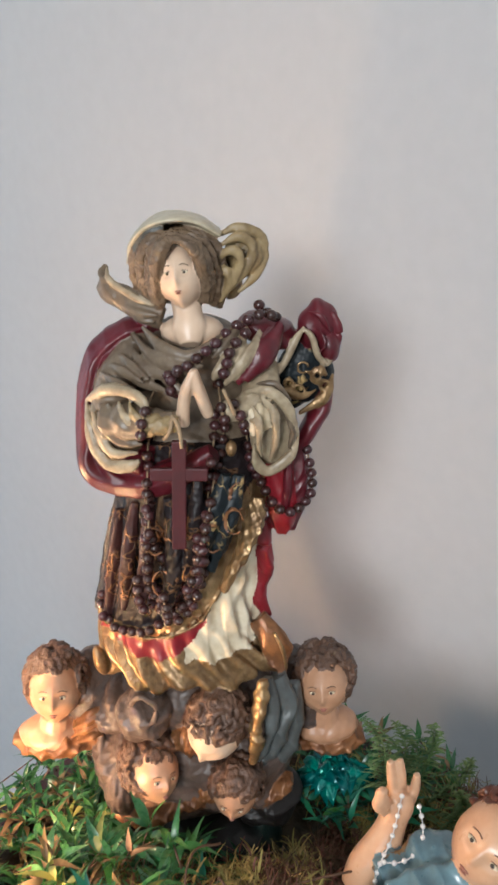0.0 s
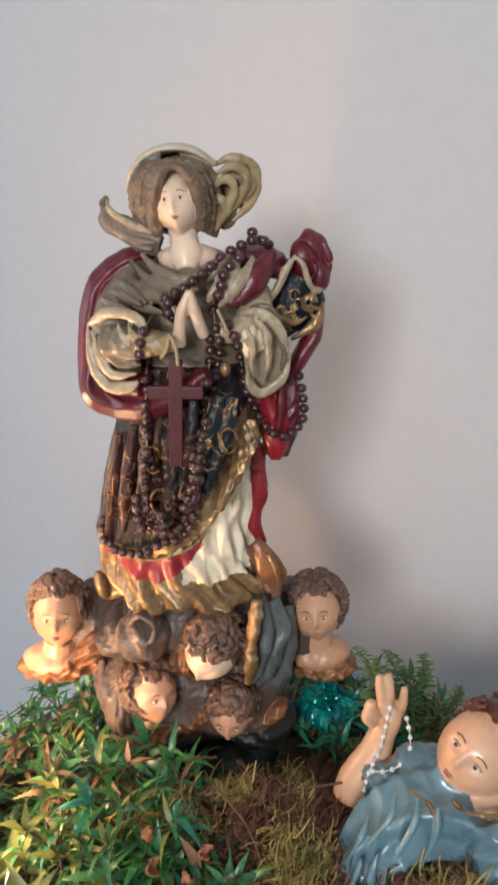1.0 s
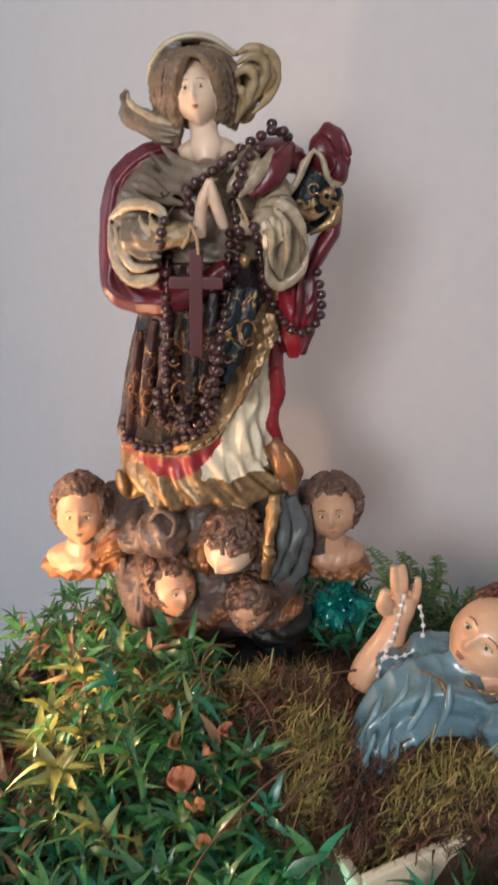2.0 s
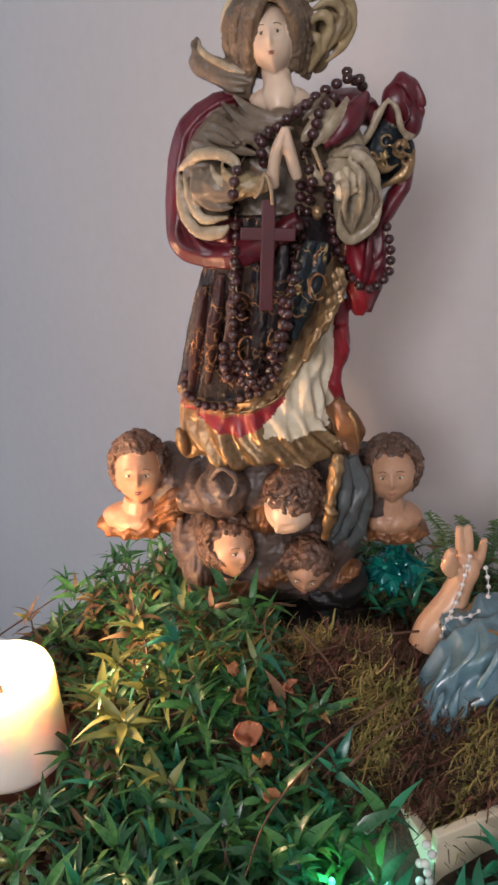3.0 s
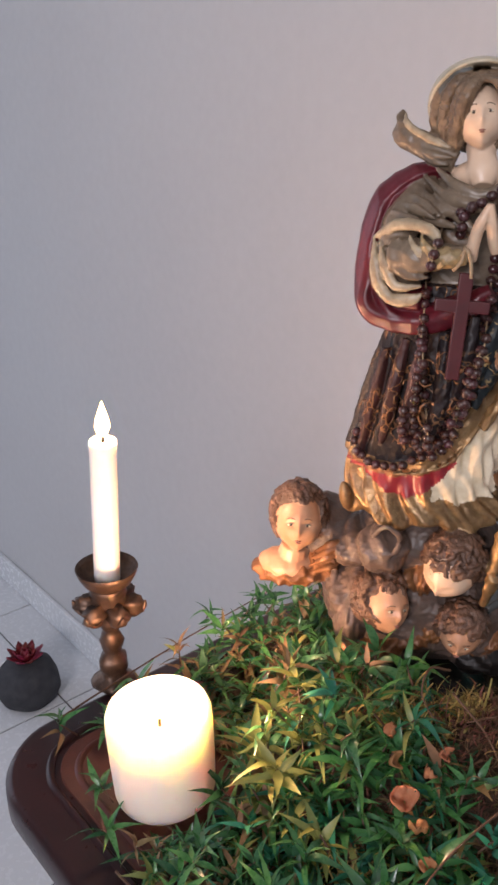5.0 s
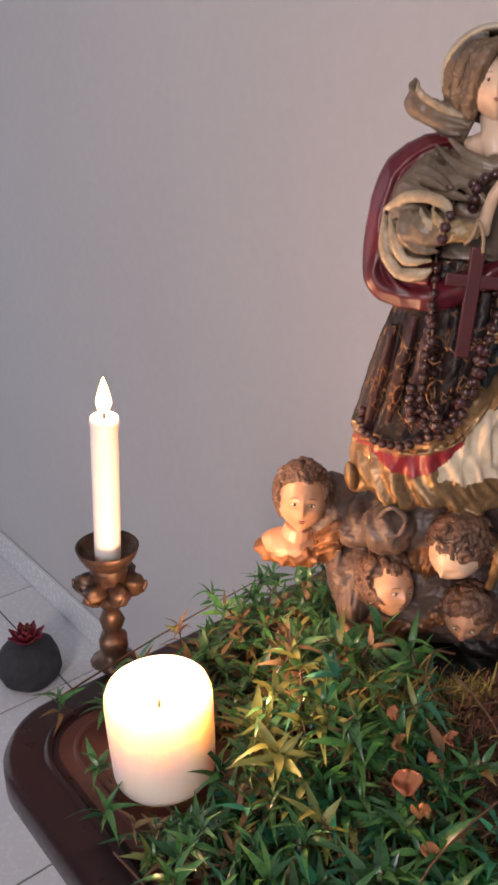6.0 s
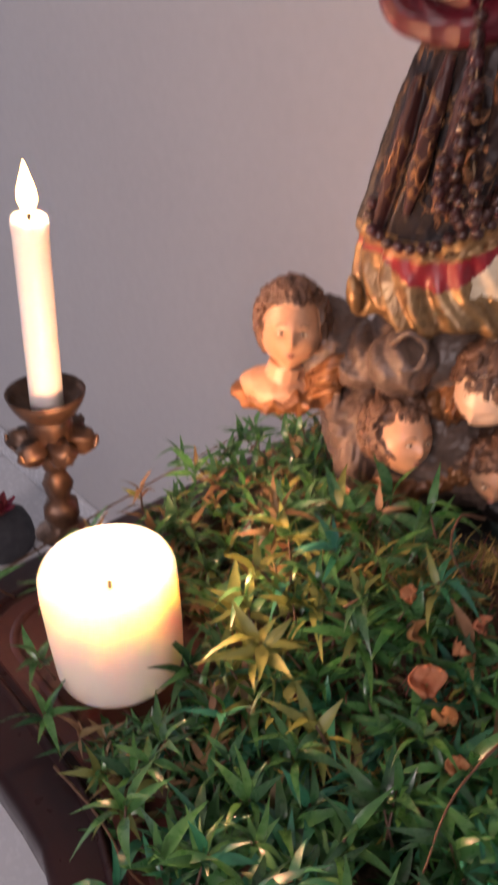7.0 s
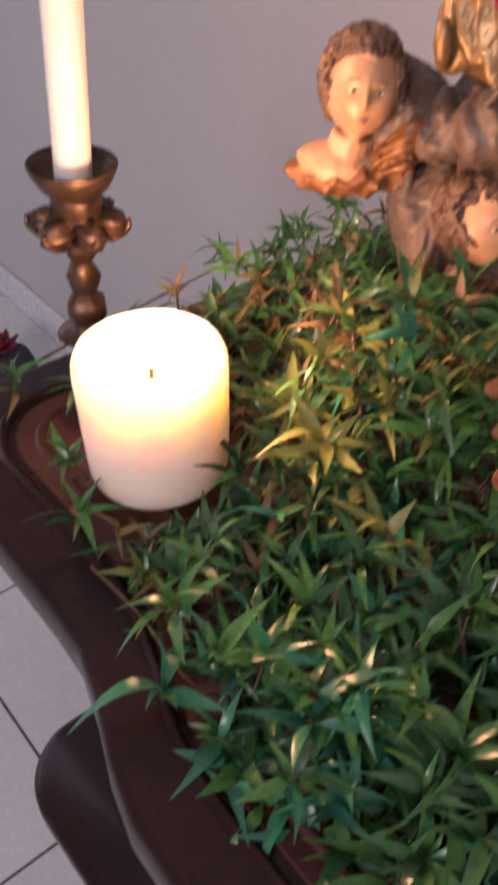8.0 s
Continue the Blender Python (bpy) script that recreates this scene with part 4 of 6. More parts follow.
    # cream ridges among the taupe ones put the crease highlights into the paint
    for pts, w, k in (([(-0.0467, -0.0260, 0.3673), (-0.0332, -0.0370, 0.3771), (-0.0193, -0.0450, 0.3784), (-0.0096, -0.0510, 0.3745), (-0.0057, -0.0540, 0.3663)], 0.0024, CREAM_AND_HIGHLIGHT), ([(-0.0461, -0.0270, 0.3667), (-0.0452, -0.0320, 0.3528), (-0.0420, -0.0360, 0.3404), (-0.0333, -0.0410, 0.3317), (-0.0209, -0.0450, 0.3324), (-0.0139, -0.0470, 0.3367)], 0.0026, CREAM_AND_HIGHLIGHT),
                      ([(-0.0424, -0.0310, 0.3661), (-0.0386, -0.0380, 0.3526), (-0.0307, -0.0430, 0.3406), (-0.0144, -0.0480, 0.3417)], 0.0022, CREAM_AND_HIGHLIGHT), ([(-0.0367, -0.0360, 0.3685), (-0.0328, -0.0430, 0.3561), (-0.0234, -0.0480, 0.3487), (-0.0110, -0.0500, 0.3478)], 0.0022, TAUPE),
                      ([(-0.0308, -0.0400, 0.3705), (-0.0268, -0.0470, 0.3600), (-0.0183, -0.0510, 0.3546), (-0.0088, -0.0530, 0.3540)], 0.0022, TAUPE), ([(-0.0243, -0.0430, 0.3722), (-0.0208, -0.0500, 0.3649), (-0.0145, -0.0530, 0.3601), (-0.0063, -0.0540, 0.3580)], 0.0020, CREAM_AND_HIGHLIGHT),
                      ([(-0.0178, -0.0470, 0.3730), (-0.0146, -0.0530, 0.3673), (-0.0088, -0.0560, 0.3636), (-0.0017, -0.0560, 0.3621)], 0.0019, SCARF), ([(-0.0365, -0.0260, 0.3845), (-0.0266, -0.0360, 0.3817), (-0.0144, -0.0430, 0.3792)], 0.0020, TAUPE),
                      ([(-0.0335, -0.0220, 0.3888), (-0.0226, -0.0320, 0.3870), (-0.0092, -0.0410, 0.3817)], 0.0022, TAUPE), ([(-0.0294, -0.0180, 0.3943), (-0.0185, -0.0290, 0.3904), (-0.0061, -0.0400, 0.3835)], 0.0022, TAUPE)):
        fold(pts, w, k, deep=1.6)
    tube(bm, [(-0.0086, -0.0500, 0.3611, 0.0080, 0.008), (0.0012, -0.0550, 0.3611, 0.0062, 0.006), (0.0106, -0.0560, 0.3618, 0.0042, 0.004)], 20, SCARF, 6, wob=crease(2, 9, 0.2))
    # the pale sleeve of the other arm
    tube(bm, [(0.0608, -0.0160, 0.3858, 0.008, 0.009), (0.0583, -0.0280, 0.3737, 0.0105, 0.010), (0.0506, -0.0380, 0.3660, 0.0085, 0.008), (0.0360, -0.0460, 0.3646, 0.005, 0.006)], 30, CREAM_AND_HIGHLIGHT, 12, wob=lambda a, t: 1 + 0.05 * math.sin(20 * t + a))
    blob(bm, (0.0653, -0.0280, 0.3462), (0.0145, 0.012, 0.0215), CREAM_AND_HIGHLIGHT, (0, 6, 0))
    blob(bm, (0.0561, -0.0440, 0.3590), (0.0085, 0.006, 0.0095), SKIRT, (0, 25, 0), 28, 20, shape=lambda u: 1 + 0.10 * math.sin(9 * u.x + 5 * u.z))
    for pts, w, k in (([(0.0492, -0.0420, 0.3757), (0.0622, -0.0470, 0.3773), (0.0738, -0.0460, 0.3659), (0.0798, -0.0410, 0.3460)], 0.0022, CREAM_AND_HIGHLIGHT), ([(0.0798, -0.0410, 0.3460), (0.0738, -0.0400, 0.3332), (0.0614, -0.0410, 0.3253), (0.0544, -0.0440, 0.3330), (0.0532, -0.0470, 0.3456)], 0.0022, CREAM_AND_HIGHLIGHT),
                      ([(0.0580, -0.0470, 0.3742), (0.0654, -0.0520, 0.3649), (0.0660, -0.0490, 0.3494), (0.0625, -0.0450, 0.3332)], 0.0022, CREAM_AND_HIGHLIGHT), ([(0.0527, -0.0490, 0.3696), (0.0570, -0.0540, 0.3603), (0.0559, -0.0520, 0.3486), (0.0578, -0.0480, 0.3368)], 0.0018, CREAM_AND_HIGHLIGHT),
                      ([(0.0703, -0.0460, 0.3681), (0.0759, -0.0440, 0.3540), (0.0738, -0.0420, 0.3397)], 0.0018, TAUPE), ([(0.0505, -0.0500, 0.3613), (0.0550, -0.0540, 0.3604), (0.0544, -0.0520, 0.3531)], 0.0016, CREAM_AND_HIGHLIGHT), ([(0.0551, -0.0400, 0.3797), (0.0665, -0.0420, 0.3789), (0.0757, -0.0420, 0.3689)], 0.0018, TAUPE)):
        fold(pts, w, k, deep=1.5)
    # billowing mantle beside the shoulder: maroon crest, dark lining, pale edges and gilt hem
    blob(bm, (0.0939, 0.0000, 0.4044), (0.0120, 0.011, 0.0155), MAROON, (0, 14, 0), n=36, m=28, shape=lambda u: 1 + 0.07 * math.sin(5 * u.x + 4 * u.z))
    blob(bm, (0.1002, -0.0040, 0.3917), (0.0070, 0.009, 0.0105), MAROON, (0, -10, 0), n=30, m=22)
    blob(bm, (0.0824, 0.0020, 0.3732), (0.0160, 0.010, 0.0235), GREEN, (0, 18, 0), n=40, m=30, shape=lambda u: 1 + 0.05 * math.sin(8 * u.x))
    blob(bm, (0.0948, 0.0020, 0.3706), (0.0085, 0.008, 0.0130), GREEN, (0, 20, 0), n=30, m=22)
    for pts, w, k in (([(0.0849, -0.0130, 0.4065), (0.0794, -0.0140, 0.3981), (0.0723, -0.0160, 0.3844), (0.0627, -0.0240, 0.3757), (0.0518, -0.0360, 0.3737)], 0.0019, CREAM_AND_HIGHLIGHT), ([(0.0834, -0.0130, 0.4055), (0.0891, -0.0140, 0.4005), (0.0928, -0.0140, 0.3889), (0.0983, -0.0120, 0.3826), (0.1028, -0.0080, 0.3859)], 0.0016, CREAM_AND_HIGHLIGHT),
                      ([(0.1027, -0.0100, 0.3762), (0.0996, -0.0130, 0.3657), (0.0925, -0.0140, 0.3587), (0.0812, -0.0180, 0.3534)], 0.0026, GOLD), ([(0.0636, -0.0220, 0.3649), (0.0725, -0.0180, 0.3680), (0.0835, -0.0160, 0.3636), (0.0925, -0.0140, 0.3673)], 0.0018, GOLD),
                      ([(0.0872, -0.0110, 0.4147), (0.0945, -0.0140, 0.4119), (0.1006, -0.0130, 0.4017)], 0.0018, MAROON), ([(0.1027, -0.0060, 0.4132), (0.1065, -0.0060, 0.4021), (0.1052, -0.0060, 0.3864)], 0.0020, MAROON), ([(0.0946, -0.0130, 0.4041), (0.0971, -0.0150, 0.3957), (0.0946, -0.0140, 0.3906)], 0.0014, MAROON)):
        fold(pts, w, k)
    for c, r in (((0.0928, -0.0150, 0.3761), 0.0050), ((0.0927, -0.0160, 0.3764), 0.0026), ((0.0841, -0.0140, 0.3812), 0.0034), ((0.0814, -0.0150, 0.3668), 0.0038), ((0.0973, -0.0140, 0.3695), 0.0030), ((0.0753, -0.0150, 0.3715), 0.0028)):
        tube(bm, [(c[0] + r * math.cos(a), c[1], c[2] + r * math.sin(a), 0.0011, 0.0011) for a in [k * 0.95 for k in range(7)]], 8, GOLD, 4)
    tube(bm, [(0.1006, -0.0020, 0.3669, 0.0035, 0.008), (0.0966, -0.0050, 0.3538, 0.0055, 0.01), (0.0889, -0.0080, 0.3418, 0.0060, 0.01), (0.0815, -0.0100, 0.3294, 0.0050, 0.008), (0.0790, -0.0120, 0.3180, 0.003, 0.006)], 18, MAROON, 8, flat=(0, 1, 0))
    # red mantle falling down the side
    for p, k, w in (([(0.0692, -0.0120, 0.3261), (0.0699, -0.0140, 0.3076), (0.0704, -0.0140, 0.2857), (0.0696, -0.0100, 0.2703)], RED, 0.0098), ([(0.0798, -0.0120, 0.3297), (0.0815, -0.0140, 0.3112), (0.0800, -0.0140, 0.2915), (0.0755, -0.0100, 0.2713)], MAROON, 0.0055),
                    ([(0.0588, -0.0120, 0.2802), (0.0577, -0.0140, 0.2616), (0.0587, -0.0120, 0.2429), (0.0548, -0.0100, 0.2263)], RED, 0.0055), ([(0.0575, -0.0090, 0.2438), (0.0548, -0.0100, 0.2263), (0.0553, -0.0100, 0.2158), (0.0604, -0.0080, 0.2032)], RED, 0.0048),
                    ([(0.0747, -0.0240, 0.3307), (0.0738, -0.0260, 0.3127), (0.0723, -0.0240, 0.2964), (0.0720, -0.0200, 0.2905)], MAROON, 0.0025)):
        tube(bm, [(*p[0], w * 0.8, w), (*p[1], w, w), (*p[2], w, w), (*p[3], w * 0.45, w * 0.6)], 30, k, 10, wob=crease(2, 2, 0.12))
    # neck, bosom and head
    tube(bm, [(0.0179, -0.0280, 0.4006, 0.006, 0.005), (0.0175, -0.0230, 0.4080, 0.0105, 0.008), (0.0167, -0.0180, 0.4155, 0.0088, 0.009), (0.0151, -0.0120, 0.4237, 0.009, 0.0105)], 24, FLESH, 6, flat=(0, 1, 0))
    blob(bm, (0.0183, -0.0140, 0.4059), (0.0190, 0.014, 0.0095), FLESH)
    face_head(bm, (0.0138, -0.0180, 0.4395), (0.0140, 0.0195, 0.0198), -4, -10, -6, FLESH, True, fine)
    blob(bm, (0.0097, 0.0040, 0.4428), (0.0240, 0.022, 0.0250), MANE, shape=lambda u: 1 + 0.03 * math.sin(16 * u.x + 5 * u.z))
    for p, w in (([(0.0104, -0.0340, 0.4620), (0.0052, -0.0370, 0.4567), (0.0014, -0.0340, 0.4466), (-0.0002, -0.0270, 0.4339), (0.0010, -0.0180, 0.4216)], 0.0046), ([(0.0097, -0.0300, 0.4635), (0.0025, -0.0330, 0.4582), (-0.0018, -0.0300, 0.4472), (-0.0021, -0.0240, 0.4340), (-0.0010, -0.0160, 0.4202)], 0.0046), ([(0.0080, -0.0240, 0.4640), (-0.0031, -0.0260, 0.4586), (-0.0079, -0.0220, 0.4465), (-0.0074, -0.0160, 0.4314), (-0.0024, -0.0120, 0.4173)], 0.0048),
                 ([(0.0062, -0.0180, 0.4637), (-0.0068, -0.0180, 0.4590), (-0.0128, -0.0140, 0.4464), (-0.0124, -0.0100, 0.4332), (-0.0065, -0.0080, 0.4208)], 0.0048), ([(0.0111, -0.0340, 0.4620), (0.0199, -0.0380, 0.4584), (0.0260, -0.0350, 0.4492), (0.0274, -0.0270, 0.4358), (0.0260, -0.0190, 0.4233)], 0.0046), ([(0.0109, -0.0300, 0.4638), (0.0223, -0.0340, 0.4601), (0.0283, -0.0310, 0.4497), (0.0298, -0.0240, 0.4367), (0.0280, -0.0170, 0.4229)], 0.0046),
                 ([(0.0104, -0.0240, 0.4643), (0.0245, -0.0270, 0.4608), (0.0313, -0.0230, 0.4497), (0.0328, -0.0170, 0.4353), (0.0303, -0.0140, 0.4200)], 0.0050), ([(0.0107, -0.0180, 0.4644), (0.0269, -0.0180, 0.4615), (0.0352, -0.0150, 0.4504), (0.0365, -0.0110, 0.4352), (0.0337, -0.0100, 0.4180)], 0.0050)):
        for s in (-1, 0, 1):
            q = [Vector(k) + Vector((0.0019 * s, 0.0012 * abs(s), -0.0008 * s)) for k in p]
            tube(bm, [(*k, w * (0.28 if i in (0, 4) else 0.48), w * (0.28 if i in (0, 4) else 0.48)) for i, k in enumerate(q)], 9, MANE, 8, wob=lambda a, t: 1 + 0.14 * math.sin(2 * a + 30 * t))
    curls(bm, (0.0111, -0.0060, 0.4380), (0.0225, 0.020, 0.0235), 70, 0.0030, lambda u: abs(u.x) > 0.62 and u.y < 0.3 and -0.95 < u.z < 0.35, rnd, MANE)
    # thin veil over the crown, its ends flying to both sides
    tube(bm, [(-0.0175, 0.0000, 0.4475, 0.0012, 0.010), (-0.0132, -0.0040, 0.4584, 0.0022, 0.014), (-0.0024, -0.0080, 0.4678, 0.0028, 0.017), (0.0121, -0.0100, 0.4710, 0.0030, 0.018), (0.0246, -0.0080, 0.4685, 0.0028, 0.016), (0.0363, -0.0060, 0.4611, 0.0020, 0.012)], 20, IVORY_VEIL, 8, flat=(0, 1, 0))
    blob(bm, (0.0078, 0.0140, 0.4465), (0.0262, 0.02, 0.0265), IVORY_VEIL)
    tube(bm, [(-0.0143, -0.0120, 0.4461, 0.0012, 0.002), (-0.0104, -0.0170, 0.4570, 0.0022, 0.003), (-0.0019, -0.0220, 0.4640, 0.0020, 0.003), (0.0051, -0.0220, 0.4658, 0.0010, 0.002)], 10, BLUE, 6)
    blob(bm, (0.0495, 0.0040, 0.4484), (0.0115, 0.012, 0.0150), SCARF, (0, 14, 0), 36, 26, shape=lambda u: 1 + 0.07 * math.sin(7 * u.x - 5 * u.z))
    blob(bm, (0.0418, 0.0020, 0.4289), (0.0070, 0.009, 0.0085), SCARF, (0, 20, 0))
    for p, w in (([(0.0354, -0.0100, 0.4599), (0.0469, -0.0100, 0.4645), (0.0603, -0.0080, 0.4590), (0.0622, -0.0060, 0.4474), (0.0556, -0.0080, 0.4353), (0.0458, -0.0100, 0.4268)], 0.0022), ([(0.0374, -0.0140, 0.4553), (0.0479, -0.0140, 0.4597), (0.0554, -0.0130, 0.4533), (0.0515, -0.0120, 0.4413), (0.0427, -0.0120, 0.4300)], 0.0024),
                 ([(0.0357, -0.0160, 0.4485), (0.0436, -0.0170, 0.4525), (0.0481, -0.0160, 0.4472), (0.0444, -0.0140, 0.4366), (0.0383, -0.0120, 0.4244)], 0.0024), ([(0.0571, -0.0100, 0.4573), (0.0590, -0.0100, 0.4470), (0.0535, -0.0100, 0.4378)], 0.0018), ([(0.0337, -0.0140, 0.4400), (0.0400, -0.0160, 0.4412), (0.0407, -0.0140, 0.4325), (0.0360, -0.0120, 0.4216)], 0.0020)):
        fold(p, w, SCARF)
    tube(bm, [(0.0010, -0.0140, 0.4137, 0.0035, 0.007), (-0.0113, -0.0100, 0.4188, 0.0050, 0.008), (-0.0235, -0.0040, 0.4244, 0.0048, 0.008), (-0.0325, 0.0000, 0.4286, 0.0042, 0.007), (-0.0348, 0.0020, 0.4359, 0.0026, 0.005), (-0.0327, 0.0040, 0.4435, 0.0006, 0.002)], 18, TAUPE, 8,
         wob=lambda a, t: 1 + 0.08 * math.sin(3 * a + 10 * t))
    for p, w, k in (([(-0.0038, -0.0180, 0.4218), (-0.0135, -0.0140, 0.4261), (-0.0245, -0.0080, 0.4316), (-0.0307, -0.0040, 0.4368), (-0.0317, 0.0000, 0.4426)], 0.0016, CREAM_AND_HIGHLIGHT), ([(-0.0009, -0.0190, 0.4162), (-0.0118, -0.0160, 0.4173), (-0.0198, -0.0100, 0.4199), (-0.0275, -0.0060, 0.4249)], 0.0020, TAUPE), ([(-0.0034, -0.0180, 0.4121), (-0.0122, -0.0150, 0.4134), (-0.0190, -0.0100, 0.4162)], 0.0018, TAUPE)):
        fold(p, w, k)
    # praying palms
    for p in ([(0.0138, -0.0500, 0.3594), (0.0140, -0.0530, 0.3707), (0.0163, -0.0550, 0.3819), (0.0205, -0.0560, 0.3935)], [(0.0279, -0.0480, 0.3642), (0.0252, -0.0510, 0.3731), (0.0232, -0.0540, 0.3821), (0.0217, -0.0560, 0.3935)]):
        tube(bm, [(*p[0], 0.0034, 0.004), (*p[1], 0.0038, 0.005), (*p[2], 0.0034, 0.005), (*p[3], 0.0015, 0.0025)], 16, FLESH, 8, flat=(0, 1, 0))
        for s in (-1, 0, 1):
            tube(bm, [(p[1][0], p[1][1] - 0.003 + 0.001 * abs(s), p[1][2] + 0.002 * s, 0.0016, 0.0016), (p[2][0] + 0.001 * s, p[2][1] - 0.004, p[2][2], 0.0016, 0.0016), (p[3][0], p[3][1] - 0.002, p[3][2] - 0.001 * abs(s), 0.001, 0.001)], 8, FLESH, 5)
    blob(bm, (0.0396, -0.0500, 0.3437), (0.0033, 0.004, 0.0051), GOLD)
    return sculpted(bm, fine, 0.00085)


statue_bm = statue_mesh()
statue_tree = BVHTree.FromBMesh(statue_bm)
statue = part("statue", statue_bm, STATUE_PAINTS)
statue.location = STATUE_BASE
tagged(statue, "painted resin statue with maroon mantle and gilded gown", "statue")

# ---- rosary draped over the statue ----
ROSARY_WOOD = material("rosary_wood", (0.066, 0.021, 0.020), (0.036, 0.012, 0.012), 0.28, scale=90, fine=400, bump=0.05, coat=0.3, vary=0.25)
CROSS_WOOD = material("cross_wood", (0.080, 0.010, 0.013), (0.050, 0.008, 0.010), 0.4, scale=40, fine=220, bump=0.06)
CORD = material("pale_cord", (0.36, 0.25, 0.15), rough=0.8, scale=120, fine=500)
rosary = thing("rosary", "dark brown wooden bead rosary with a cross draped over the statue", "rosary")
rosary.location = STATUE_BASE
STRANDS = [
    [(0.0713, -0.0300, 0.4139), (0.0617, -0.0300, 0.4181), (0.0519, -0.0300, 0.4151), (0.0404, -0.0300, 0.4091), (0.0289, -0.0350, 0.4017), (0.0175, -0.0400, 0.3934), (0.0079, -0.0450, 0.3864), (0.0068, -0.0500, 0.3773), (0.0081, -0.0500, 0.3678)],
    [(0.0179, -0.0450, 0.3938), (0.0063, -0.0450, 0.3874), (-0.0049, -0.0450, 0.3743), (-0.0097, -0.0500, 0.3624), (-0.0110, -0.0500, 0.3433), (-0.0115, -0.0500, 0.3181), (-0.0127, -0.0500, 0.2920), (-0.0131, -0.0550, 0.2677), (-0.0127, -0.0550, 0.2439), (-0.0060, -0.0550, 0.2282), (0.0069, -0.0550, 0.2373), (0.0169, -0.0550, 0.2630), (0.0223, -0.0550, 0.2899), (0.0254, -0.0550, 0.3158), (0.0293, -0.0550, 0.3442), (0.0305, -0.0500, 0.3614)],
    [(0.0557, -0.0300, 0.4120), (0.0426, -0.0360, 0.4023), (0.0385, -0.0450, 0.3916), (0.0330, -0.0500, 0.3766), (0.0369, -0.0500, 0.3612), (0.0343, -0.0550, 0.3406), (0.0278, -0.0550, 0.3157), (0.0207, -0.0550, 0.2861), (0.0135, -0.0550, 0.2631), (0.0050, -0.0550, 0.2474), (-0.0071, -0.0550, 0.2376), (-0.0132, -0.0550, 0.2519)],
    [(0.0381, -0.0500, 0.3764), (0.0467, -0.0500, 0.3627), (0.0487, -0.0500, 0.3417), (0.0534, -0.0450, 0.3171), (0.0648, -0.0350, 0.2960), (0.0769, -0.0300, 0.2905), (0.0875, -0.0200, 0.2980), (0.0889, -0.0200, 0.3116), (0.0861, -0.0200, 0.3289)],
    [(-0.0492, -0.0200, 0.2359), (-0.0514, -0.0250, 0.2196), (-0.0395, -0.0400, 0.2131), (-0.0236, -0.0500, 0.2135), (-0.0063, -0.0550, 0.2224), (0.0082, -0.0550, 0.2290), (0.0184, -0.0550, 0.2511), (0.0217, -0.0550, 0.2765)],
    [(-0.0115, -0.0500, 0.3181), (-0.0095, -0.0500, 0.2881), (-0.0055, -0.0550, 0.2636), (-0.0016, -0.0550, 0.2416), (0.0049, -0.0550, 0.2332), (0.0142, -0.0550, 0.2432), (0.0178, -0.0550, 0.2669), (0.0186, -0.0550, 0.2975)],
    [(-0.0195, -0.0500, 0.2690), (-0.0195, -0.0500, 0.2450), (-0.0110, -0.0550, 0.2316), (-0.0005, -0.0550, 0.2313)],
    [(0.0520, -0.0200, 0.4198), (0.0570, -0.0200, 0.4220), (0.0618, -0.0200, 0.4172), (0.0685, -0.0150, 0.4126)],
]
bead_bm = bmesh.new()
blob(bead_bm, (0, 0, 0), (0.0035, 0.0035, 0.0032), n=12, m=8)
bead_mesh = to_mesh("bead", bead_bm, ROSARY_WOOD)
for strand in STRANDS:
    line = [Vector(q) for q in smooth_path(strand, 40)]
    step, since = 0.0070, 0.0
    cord_rows = []
    for a, b in zip(line, line[1:]):
        since += (b - a).length
        if since < step:
            continue
        since = 0.0
        p = Vector((b.x, -0.12, b.z))
        hit_at = statue_tree.ray_cast(p, Vector((0, 1, 0)))[0]
        y = hit_at.y - 0.0026 if hit_at and hit_at.y < 0.02 else b.y
        bead = new("bead", bead_mesh)
        bead.parent, bead.location = rosary, (b.x, y, b.z)
        cord_rows.append((b.x, y + 0.001, b.z, 0.0006, 0.0006))
    cord_bm = bmesh.new()
    tube(cord_bm, cord_rows, 6, 0, 2)
    part("cord", cord_bm, CORD, rosary, "thin pale cord")
cross = Vector((0.0101, -0.0620, 0.3336))
bm = bmesh.new()
box(bm, (-0.0042, -0.0022, -0.046), (0.0042, 0.0022, 0.020), bevel=0.0008)
box(bm, (-0.0165, -0.0021, -0.0038), (0.0165, 0.0021, 0.0038), bevel=0.0008)
ob = part("cross", bm, CROSS_WOOD, rosary, "dark red-brown wooden cross", smooth=False)
ob.location, ob.rotation_euler = cross, (radians(-4), radians(3), radians(4))
for q in ([(0.0064, -0.0620, 0.3639), (0.0093, -0.0640, 0.3679), (0.0122, -0.0660, 0.3609), (0.0131, -0.0680, 0.3515)], [(0.0086, -0.0620, 0.3695), (0.0071, -0.0640, 0.3619), (0.0050, -0.0640, 0.3579), (0.0027, -0.0620, 0.3552)], [(0.0369, -0.0560, 0.3817), (0.0390, -0.0580, 0.3773), (0.0413, -0.0580, 0.3716), (0.0430, -0.0560, 0.3665)]):
    bm = bmesh.new()
    tube(bm, [(*k, 0.0011, 0.0011) for k in q], 8, 0, 4)
    part("cord_knot", bm, CORD, rosary, "knotted pale cord")

# ---- reclining child figure in a small wooden crib ----
CHILD_PAINTS = list(STATUE_PAINTS)
